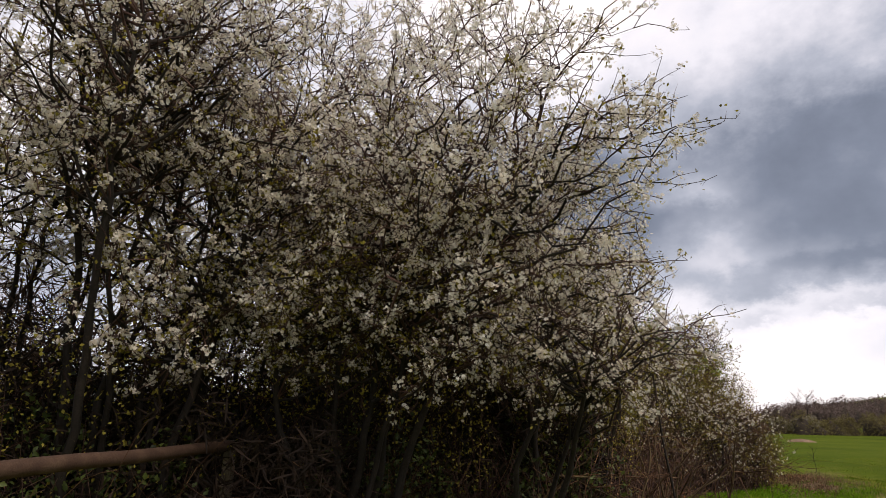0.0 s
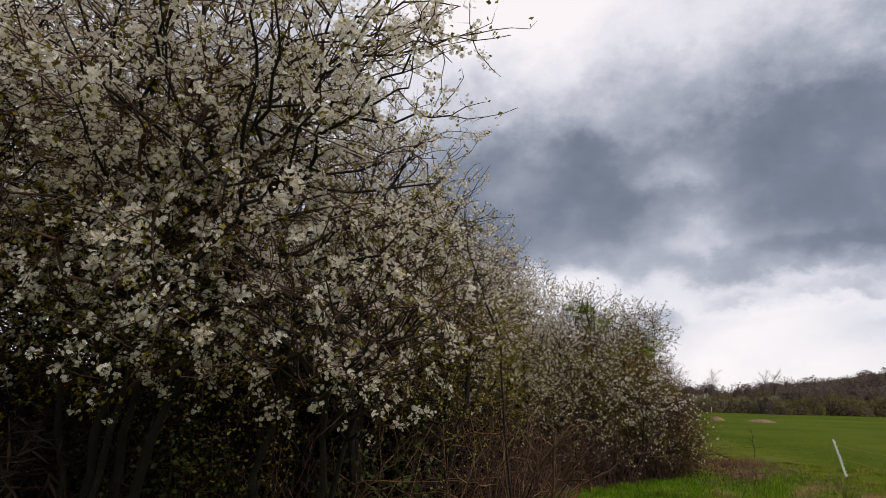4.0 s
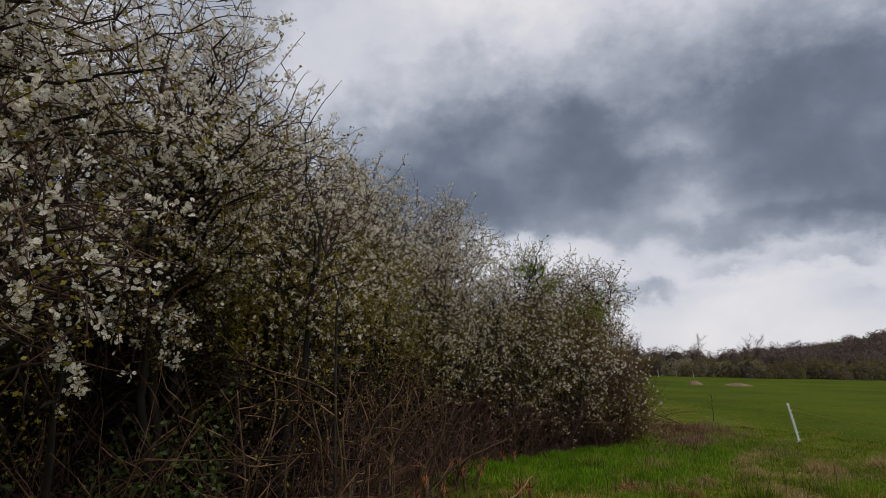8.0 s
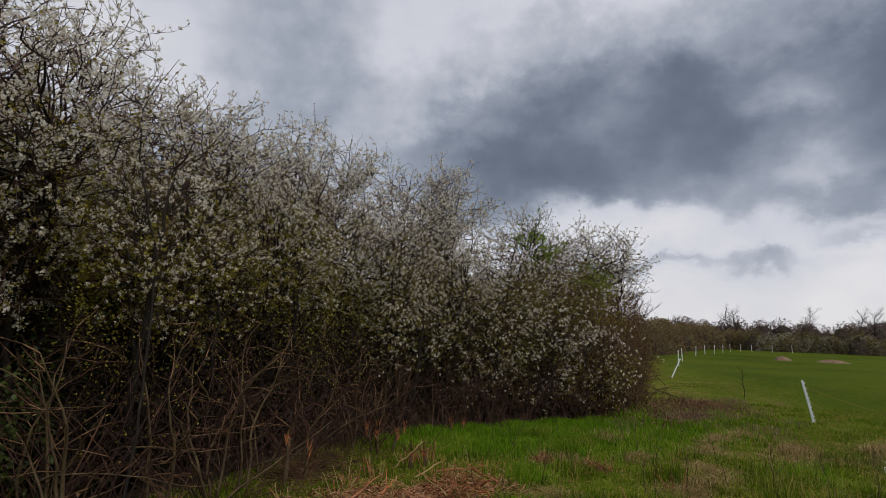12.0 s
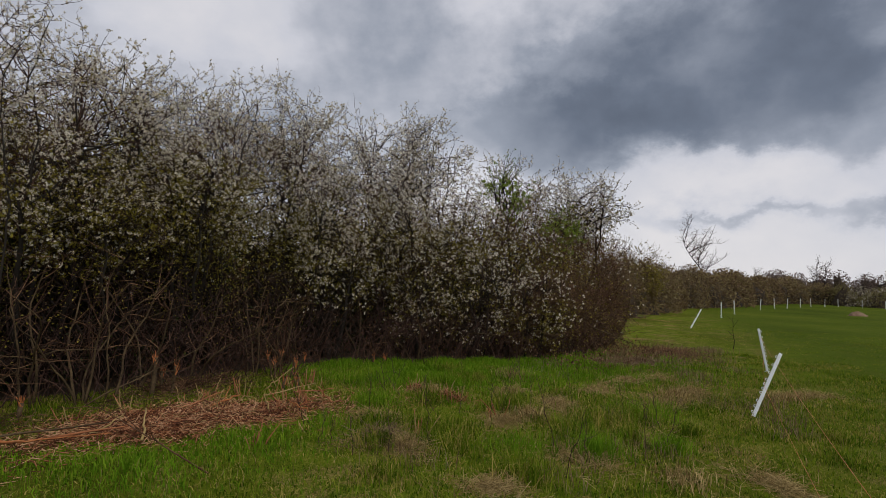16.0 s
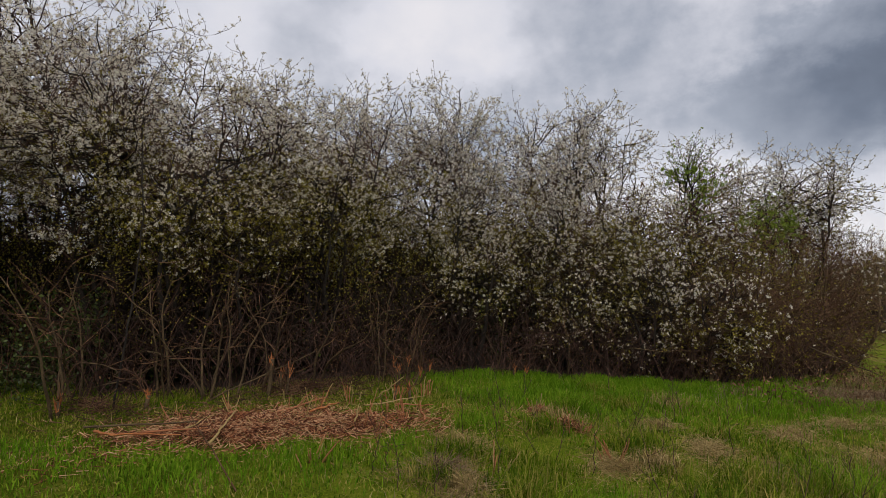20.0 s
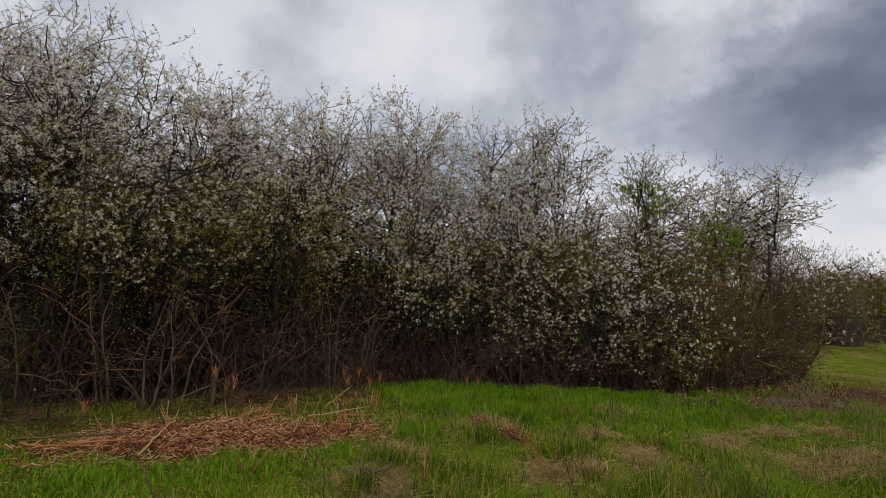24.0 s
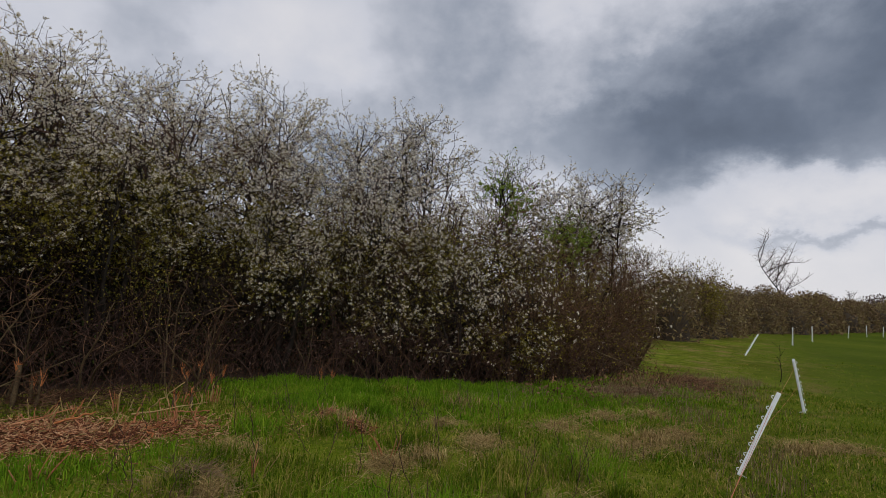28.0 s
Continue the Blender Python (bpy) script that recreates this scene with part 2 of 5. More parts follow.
IVY = surface("ivy_leaf", [(0.2, (0.018, 0.027, 0.005)), (0.5, (0.042, 0.06, 0.01)), (0.8, (0.09, 0.115, 0.02))], 2, fine=20, bump=0, spread=0.6, sheer=0.2, rough=0.5)
CONIFER = surface("conifer_needles", [(0.2, (0.012, 0.018, 0.012)), (0.5, (0.025, 0.035, 0.022)), (0.8, (0.045, 0.055, 0.035))], 0.2, fine=1.5, bump=0, spread=0.4)


def ground_material():
    """Meadow: green turf with paler dry patches and bare soil, coarse and fine."""
    m = bpy.data.materials.new("meadow_ground")
    m.use_nodes = True
    g = Graph(m.node_tree)
    m.node_tree.nodes.clear()
    place = g.node("ShaderNodeTexCoord").outputs["Object"]
    fine = g.noise(place, 35.0, 5.0, 0.7)
    mid = g.noise(place, 2.2, 4.0, 0.6)
    wide = g.noise(place, 0.12, 3.0, 0.5)
    turf = g.ramp(g.math("ADD", g.math("MULTIPLY", fine, 0.5), g.math("MULTIPLY", mid, 0.5)), [(0.36, (0.045, 0.06, 0.006)), (0.46, (0.09, 0.128, 0.008)), (0.55, (0.145, 0.175, 0.012)), (0.64, (0.27, 0.23, 0.07))])
    pale = g.ramp(g.math("ADD", g.math("MULTIPLY", fine, 0.6), g.math("MULTIPLY", mid, 0.4)), [(0.35, (0.045, 0.056, 0.005)), (0.55, (0.08, 0.09, 0.009)), (0.7, (0.14, 0.127, 0.03))])
    colour = g.mix(g.ramp(wide, [(0.4, (0, 0, 0)), (0.62, (1, 1, 1))]), turf, pale)
    thatch = g.ramp(fine, [(0.38, (0.09, 0.055, 0.02)), (0.52, (0.2, 0.135, 0.05)), (0.66, (0.36, 0.27, 0.11))])
    blotch = g.math("ADD", g.math("MULTIPLY", g.noise(place, 0.75, 5.0, 0.65), 0.75), g.math("MULTIPLY", fine, 0.25))
    colour = g.mix(g.ramp(blotch, [(0.52, (0, 0, 0)), (0.6, (0.85, 0.85, 0.85))]), colour, thatch)
    sep = g.node("ShaderNodeSeparateXYZ")
    g.put(sep.inputs[0], place)
    edge = g.math("SUBTRACT", g.math("ADD", sep.outputs[0], g.math("MULTIPLY", mid, 1.2)), g.math("MULTIPLY", sep.outputs[1], -0.02))
    pasture = g.ramp(g.math("ADD", g.math("MULTIPLY", fine, 0.4), g.math("MULTIPLY", wide, 0.6)), [(0.36, (0.034, 0.052, 0.004)), (0.5, (0.062, 0.09, 0.006)), (0.66, (0.1, 0.12, 0.012))])
    far = g.node("ShaderNodeMapRange")
    g.put(far.inputs[0], edge)
    far.inputs[1].default_value, far.inputs[2].default_value = 2.4, 6.0
    colour = g.mix(g.math("MULTIPLY", far.outputs[0], 0.9), colour, pasture)
    shader = g.node("ShaderNodeBsdfPrincipled")
    g.put(shader.inputs["Base Color"], colour)
    shader.inputs["Roughness"].default_value = 0.95
    shader.inputs["Specular IOR Level"].default_value = 0.02
    b = g.node("ShaderNodeBump")
    b.inputs["Strength"].default_value, b.inputs["Distance"].default_value = 0.7, 0.03
    g.put(b.inputs["Height"], fine)
    g.put(shader.inputs["Normal"], b.outputs[0])
    out = g.node("ShaderNodeOutputMaterial")
    g.put(out.inputs[0], shader.outputs[0])
    return m


GROUND = ground_material()
# litter brown lowered to near-black, with the hedge's shade in the colour
SHADED_LEAF_MOULD = surface("shaded_leaf_mould", [(0.25, (0.012, 0.007, 0.004)), (0.5, (0.026, 0.015, 0.007)), (0.75, (0.055, 0.033, 0.016))], 3.0, fine=45, bump=1.0)
THORN = surface("thorn_twigs", [(0.25, (0.045, 0.018, 0.009)), (0.5, (0.11, 0.053, 0.026)), (0.78, (0.21, 0.122, 0.064))], 3, fine=30, bump=0, spread=0.5)
# twig brown cut to near-black: the shade inside the hedge put into the colour
SHADED_THICKET = surface("shaded_thicket_twigs", [(0.2, (0.008, 0.004, 0.002)), (0.5, (0.02, 0.0105, 0.0055)), (0.8, (0.045, 0.026, 0.014))], 1.2, fine=15, bump=0, spread=0.5)

# ---- builders ----
def raw_mesh(name, verts, faces, material):
    """A mesh from arrays; all faces have the same number of corners."""
    verts, faces = np.asarray(verts, np.float32), np.asarray(faces, np.int32)
    me = bpy.data.meshes.new(name)
    me.vertices.add(len(verts))
    me.vertices.foreach_set("co", verts.ravel())
    me.loops.add(faces.size)
    me.loops.foreach_set("vertex_index", faces.ravel())
    me.polygons.add(len(faces))
    me.polygons.foreach_set("loop_start", np.arange(0, faces.size, faces.shape[1], dtype=np.int32))
    me.update(calc_edges=True)
    me.validate()
    me.materials.append(material)
    return me


def thing(name, at=(0, 0, 0), label="", category="", group="", kind=""):
    ob = new(name)
    ob.location = at
    ob.empty_display_size = 0.1
    return tagged(ob, label, category, group, kind)


def child(name, mesh, parent, label="", kind=""):
    ob = new(name, mesh)
    ob.parent = parent
    return tagged(ob, label, kind=kind)


def part(name, bm, material, parent, label=""):
    """Links a bmesh as one mesh object under a thing or a part."""
    me = bpy.data.meshes.new(name)
    bm.to_mesh(me)
    bm.free()
    me.materials.append(material)
    return child(name, me, parent, label)


def frames_of(d):
    """Two unit vectors across each row of d."""
    d = d / np.maximum(np.linalg.norm(d, axis=1, keepdims=True), 1e-9)
    up = np.where(np.abs(d[:, 2:3]) > 0.9, np.array([[1.0, 0, 0]]), np.array([[0, 0, 1.0]]))
    u = np.cross(d, up)
    u /= np.maximum(np.linalg.norm(u, axis=1, keepdims=True), 1e-9)
    return u, np.cross(d, u)


def tubes(segs, sides):
    """Vertices and quads of tapered tubes; segs: rows of x0 y0 z0 x1 y1 z1 r0 r1."""
    s = np.asarray(segs, float).reshape(-1, 8)
    p0, p1, d = s[:, :3], s[:, 3:6], s[:, 3:6] - s[:, :3]
    p1 = p1 + d * 0.03
    u, v = frames_of(d)
    a = np.arange(sides) * 2 * np.pi / sides
    ring = u[:, None] * np.cos(a)[None, :, None] + v[:, None] * np.sin(a)[None, :, None]
    verts = np.stack([p0[:, None] + ring * s[:, 6][:, None, None], p1[:, None] + ring * s[:, 7][:, None, None]], 1).reshape(-1, 3)
    i = np.arange(sides)
    quad = np.stack([i, (i + 1) % sides, sides + (i + 1) % sides, sides + i], 1)
    return verts, (np.arange(len(s))[:, None, None] * 2 * sides + quad[None]).reshape(-1, 4)


def twig_mesh(name, segs, tips, material):
    """Fine twigs: three-sided tubes for segs and three-sided points for tips."""
    v, f = tubes(segs, 3)
    f = np.concatenate([f[:, (0, 1, 2)], f[:, (0, 2, 3)]])
    s = np.asarray(tips, float).reshape(-1, 8)
    a, b = frames_of(s[:, 3:6] - s[:, :3])
    r = s[:, 6:7]
    cone = np.stack([s[:, :3] + a * r, s[:, :3] - a * r * 0.5 + b * r * 0.87, s[:, :3] - a * r * 0.5 - b * r * 0.87, s[:, 3:6]], 1).reshape(-1, 3)
    q = len(v) + np.arange(len(s))[:, None] * 4
    f = np.concatenate([f] + [q + np.array([c]) for c in ((0, 1, 3), (1, 2, 3), (2, 0, 3))])
    return raw_mesh(name, np.concatenate([v, cone]), f, material)


def tube_mesh(name, segs, sides, material):
    return raw_mesh(name, *tubes(segs, sides), material)


def leaf_quads(points, size, rng, droop=0.0, long=1.5, fold=0.25):
    """Folded diamond leaves or petals, one at each point, turned at random."""
    n = len(points)
    d = rng.normal(size=(n, 3))
    d[:, 2] -= droop
    d /= np.linalg.norm(d, axis=1, keepdims=True)
    u, v = frames_of(d)
    turn = rng.random(n) * 2 * np.pi
    side = u * np.cos(turn)[:, None] + v * np.sin(turn)[:, None]
    up = np.cross(d, side)
    s = (size * (0.6 + 0.8 * rng.random(n)))[:, None]
    verts = np.stack([points - d * s * 0.5 * long, points + side * s * 0.5 + up * s * fold, points + d * s * 0.5 * long, points - side * s * 0.5 + up * s * fold], 1).reshape(-1, 3)
    q = np.arange(n)[:, None] * 4
    return verts, np.concatenate([np.hstack([q, q + 1, q + 2]), np.hstack([q, q + 2, q + 3])])


def five_petals(points, size, rng):
    """Open flowers with five petals, each a small bent diamond round a common heart."""
    n = len(points)
    d = rng.normal(size=(n, 3)) + np.array([0, -0.3, 0.25])
    d /= np.linalg.norm(d, axis=1, keepdims=True)
    u, v = frames_of(d)
    s = (size * (0.75 + 0.5 * rng.random(n)))[:, None]
    rows, faces, q = [points], [], np.arange(n)
    for k in range(5):
        a0 = k * 2 * np.pi / 5
        for off, far, lift in ((-0.5, 1.0, 0.3), (0.5, 1.0, 0.2)):
            a = a0 + off
            rows.append(points + (u * math.cos(a) + v * math.sin(a)) * s * far + d * s * lift)
        b = 1 + 2 * k
        faces.append(np.stack([q, q + b * n, q + (b + 1) * n], 1))
    return np.concatenate(rows), np.concatenate(faces)


def unit(v):
    n = math.sqrt(v[0] * v[0] + v[1] * v[1] + v[2] * v[2]) or 1.0
    return (v[0] / n, v[1] / n, v[2] / n)


def grow(r, at, way, length, step, r0, r1, wobble, rise):
    """A wandering shoot: its segments, as rows of ends and radii."""
    out, n = [], max(2, int(length / step))
    x, y, z = at
    d = unit(way)
    for i in range(n):
        d = unit((d[0] + r.uniform(-wobble, wobble), d[1] + r.uniform(-wobble, wobble), d[2] + r.uniform(-wobble, wobble) + rise))
        a, b = r0 + (r1 - r0) * i / n, r0 + (r1 - r0) * (i + 1) / n
        out.append((x, y, z, x + d[0] * step, y + d[1] * step, max(z + d[2] * step, 0.05), a, b))
        x, y, z = out[-1][3:6]
    return out


def chain(segs):
    """The joints and radii of a shoot from its segments."""
    pts = [segs[0][:3]] + [q[3:6] for q in segs]
    return pts, [segs[0][6]] + [q[7] for q in segs]


def shoot_mesh(name, segs, sides, material):
    """One unbroken tapered tube along a shoot, closed at both ends."""
    pts, radii = chain(segs)
    p, r = np.asarray(pts, float), np.asarray(radii, float)
    d = np.gradient(p, axis=0)
    d /= np.maximum(np.linalg.norm(d, axis=1, keepdims=True), 1e-9)
    u = np.cross(d[0], (1.0, 0.2, 0.1))
    a = np.arange(sides) * 2 * np.pi / sides
    rows = []
    for i in range(len(p)):
        u = u - d[i] * np.dot(u, d[i])
        u /= max(np.linalg.norm(u), 1e-9)
        v = np.cross(d[i], u)
        rows.append(p[i] + (u * np.cos(a)[:, None] + v * np.sin(a)[:, None]) * r[i])
    verts = np.concatenate(rows + [p[:1], p[-1:]])
    faces, n = [], len(p)
    for i in range(n - 1):
        for j in range(sides):
            k = (j + 1) % sides
            faces.append((i * sides + j, i * sides + k, (i + 1) * sides + k))
            faces.append((i * sides + j, (i + 1) * sides + k, (i + 1) * sides + j))
    for j in range(sides):
        k = (j + 1) % sides
        faces.append((n * sides, k, j))
        faces.append((n * sides + 1, (n - 1) * sides + j, (n - 1) * sides + k))
    me = raw_mesh(name, verts, faces, material)
    me.polygons.foreach_set("use_smooth", np.ones(len(me.polygons), bool))
    return me


def bush_segments(seed, foot, centre, radii, stems, limbs, dense=1.0, droop=0.0, spray=(0.3, 0.7)):
    """Stems, limbs, branchlets and spurs of one shrubby tree whose crown fills an egg of these radii; all in metres from its foot."""
    r = random.Random(seed)
    cx, cy, cz = centre[0] - foot[0], centre[1] - foot[1], centre[2]
    rx, ry, rz = radii
    boles, boughs, sprays, spurs = [], [], [], []
    for s in range(stems):
        a = (s + r.random() * 0.7) * 2 * math.pi / stems
        q = r.uniform(0.2, 0.6)
        top = (cx + rx * q * math.cos(a), cy + ry * q * math.sin(a), cz + rz * r.uniform(0.2, 0.75))
        start = (0.16 * math.cos(a), 0.16 * math.sin(a), -0.06)
        n = max(6, int(top[2] / 0.32))
        thick, pts = r.uniform(0.035, 0.06), []
        bend = (r.uniform(-0.35, 0.35), r.uniform(-0.35, 0.35))
        for i in range(n + 1):
            t = i / n
            k = math.sin(t * math.pi)
            w = 0.05 if 0 < i else 0
            pts.append((start[0] + (top[0] - start[0]) * t ** 1.3 + bend[0] * k + r.uniform(-w, w), start[1] + (top[1] - start[1]) * t ** 1.3 + bend[1] * k + r.uniform(-w, w), start[2] + (top[2] - start[2]) * t))
        boles.append([(*pts[i], *pts[i + 1], thick * (1 - 0.85 * i / n), thick * (1 - 0.85 * (i + 1) / n)) for i in range(n)])
    for _ in range(limbs):
        while True:
            x, y, z = r.uniform(-1, 1), r.uniform(-1, 1), r.uniform(-1, 1)
            q = math.sqrt(x * x + y * y + z * z)
            if 0.25 < q < 1:
                break
        k = q ** -0.35
        goal = (cx + x * rx * k, cy + y * ry * k, max(cz + z * rz * k, 0.3))
        bole = boles[r.randrange(stems)]
        low = [b for b in bole if 0.25 * goal[2] < b[5] < max(goal[2] * 0.92, 0.5)] or bole
        b = min(r.sample(low, min(6, len(low))), key=lambda b: (b[3] - goal[0]) ** 2 + (b[4] - goal[1]) ** 2 + (b[5] - goal[2]) ** 2)
        f = b[3:6]
        far = math.dist(f, goal)
        n = max(4, int(far / 0.2))
        thick = min(b[7], 0.008 + 0.007 * far)
        arch = far * r.uniform(-0.12, 0.25)
        pts = []
        for i in range(n + 1):
            t = i / n
            w = 0.07 if 0 < i else 0
            pts.append((f[0] + (goal[0] - f[0]) * t + r.uniform(-w, w), f[1] + (goal[1] - f[1]) * t + r.uniform(-w, w), f[2] + (goal[2] - f[2]) * t + arch * math.sin(t * math.pi) + r.uniform(-w, w)))
        bough = [(*pts[i], *pts[i + 1], thick * (1 - 0.75 * i / n), thick * (1 - 0.75 * (i + 1) / n)) for i in range(n)]
        boughs.append(bough)
        for i, seg in enumerate(bough):
            if i < 0.22 * n:
                continue
            for _ in range(2 if r.random() < 0.65 * dense else 1):
                out = ((seg[3] - cx) / rx, (seg[4] - cy) / ry, (seg[5] - cz) / rz)
                high = max(out[2], 0)
                way = (out[0] * 0.7 + r.uniform(-0.9, 0.9), out[1] * 0.7 + r.uniform(-0.9, 0.9), out[2] * 0.5 + 0.1 + high * 0.25 - droop + r.uniform(-0.9, 0.9))
                new_spray = grow(r, seg[3:6], way, r.uniform(*spray), 0.13, 0.0055, 0.0026, 0.42, 0.03 + 0.07 * high - droop * 0.15)
                sprays += new_spray
                for q in new_spray:
                    if r.random() < 0.8:
                        e = unit((r.uniform(-1, 1), r.uniform(-1, 1), r.uniform(-0.5, 1)))
                        k = r.uniform(0.05, 0.15)
                        spurs.append((q[3], q[4], q[5], q[3] + e[0] * k, q[4] + e[1] * k, q[5] + e[2] * k, 0.003, 0.0014))
    return boles, boughs, sprays, spurs


def sample(segs, n, rng, off):
    """n points on random segments, a little off the wood."""
    s = np.asarray(segs, float).reshape(-1, 8)
    pick = s[rng.integers(0, len(s), n)]
    t = rng.random(n)[:, None]
    return pick[:, :3] * (1 - t) + pick[:, 3:6] * t + rng.normal(size=(n, 3)) * off


def blossom_tree(name, seed, foot, centre, radii, stems=4, limbs=75, flowers=9000, leaves=1200, size=0.036, petals=False, dense=1.0, droop=0.0, group="flowering hedge trees", label="", leaf=None, leaf_size=0.03, wood=None, spray=(0.22, 0.6), clump=9):
    """A shrubby tree in flower as a thing: stems, limbs, twigs, blossom and young leaves."""
    rng = np.random.default_rng(seed)
    ground = float(lie(foot[0], foot[1]))
    boles, boughs, sprays, spurs = bush_segments(seed, foot, centre, radii, stems, limbs, dense, droop, spray)
    tree = thing(name, (foot[0], foot[1], ground), label or "blackthorn tree in white blossom with bare dark twigs", "tree", group)
    for b in boles:
        child("stem", shoot_mesh("stem", b, 7, wood or BARK), tree)
    boughs.sort(key=lambda b: -b[0][6])
    for b in boughs[:40]:
        child("limb", shoot_mesh("limb", b, 5, wood or BARK), tree)
    rest = [q for b in boughs[40:] for q in b]
    child("twigwork", twig_mesh("twigwork", rest + sprays, spurs, TWIG if wood is None else THORN), tree, "fine bare twigs", "stuff")
    if flowers:
        tufts = sample(sprays + spurs + spurs + [q for b in boughs for q in b[len(b) // 2:]], max(1, flowers // clump), rng, 0.012)
        pts = np.repeat(tufts, clump, axis=0) + rng.normal(size=(len(tufts) * clump, 3)) * size * (0.85 if petals else 0.5)
        if petals:
            child("blossom", raw_mesh("blossom", *five_petals(pts, size * 0.55, rng), PETAL), tree, "white five-petalled blossom", "stuff")
        else:
            child("blossom", raw_mesh("blossom", *leaf_quads(pts, size, rng, long=1.1), PETAL), tree, "white blossom in tufts", "stuff")
    if leaves:
        low = [q for q in spurs if q[2] < centre[2] + 0.25 * radii[2]] or spurs
        pts = np.concatenate([sample(low, leaves * 3 // 4, rng, 0.02), sample(spurs, leaves // 4, rng, 0.02)])
        child("foliage", raw_mesh("foliage", *leaf_quads(pts, leaf_size, rng), leaf or YOUNG_LEAF), tree, "small yellow-green young leaves", "stuff")
    return tree

# ---- ground ----
def smooth(a, b, x):
    t = np.clip((x - a) / (b - a), 0, 1)
    return t * t * (3 - 2 * t)


def lie(x, y):
    """The lie of the land: level by the hedge and across the field, a wooded hill far off."""
    x, y = np.asarray(x, float), np.asarray(y, float)
    z = 0.025 * np.sin(x * 1.9 + 0.7) * np.sin(y * 1.3) + 0.015 * np.sin(x * 4.1) * np.sin(y * 3.7 + 1)
    z = z + 29.0 * np.exp(-(((x - 340) / 140) ** 2 + ((y - 400) / 150) ** 2))
    return z


def make_ground():
    u = np.linspace(-1, 1, 150)
    xs = -3 + np.sinh(u * 7.2) / math.sinh(7.2) * 3200
    ys = 7 + np.sinh(u * 7.2) / math.sinh(7.2) * 3200
    gx, gy = np.meshgrid(xs, ys, indexing="ij")
    verts = np.stack([gx, gy, lie(gx, gy)], -1).reshape(-1, 3)
    n = len(u)
    i = (np.arange(n - 1)[:, None] * n + np.arange(n - 1)[None]).ravel()
    me = raw_mesh("ground", verts, np.stack([i, i + n, i + n + 1, i + 1], 1), GROUND)
    me.polygons.foreach_set("use_smooth", np.ones(len(me.polygons), bool))
    tagged(new("ground", me), "green meadow turf with dry patches beside the hedge", "ground", kind="structure")


make_ground()

# the foot of the hedge, walked with the hedge on the left
FOOT = np.array([(-14.5, -4), (-13.6, -1.5), (-12.9, 0.8), (-11.6, 2.7), (-9.4, 3.1), (-7.2, 3.6), (-6.6, 5.5), (-6.2, 7.4), (-5.9, 8.9), (-5.3, 10.1), (-4.3, 11.0), (-3.2, 11.9), (-2.2, 12.8), (-1.4, 14.0), (-0.9, 16.2), (-0.5, 18.6), (-1.2, 20.4), (-2.6, 22.5), (-2.8, 26.0), (-2.0, 33.0)], float)
_step = np.linalg.norm(np.diff(FOOT, axis=0), axis=1)
_far = np.concatenate([[0], np.cumsum(_step)])


def by_foot(s, depth):
    """The place depth metres inside the hedge at s metres along its foot."""
    s = np.asarray(s, float)
    x, y = np.interp(s, _far, FOOT[:, 0]), np.interp(s, _far, FOOT[:, 1])
    ax, ay = np.interp(s + 0.6, _far, FOOT[:, 0]) - np.interp(s - 0.6, _far, FOOT[:, 0]), np.interp(s + 0.6, _far, FOOT[:, 1]) - np.interp(s - 0.6, _far, FOOT[:, 1])
    k = np.maximum(np.hypot(ax, ay), 1e-6)
    return x - ay / k * depth, y + ax / k * depth


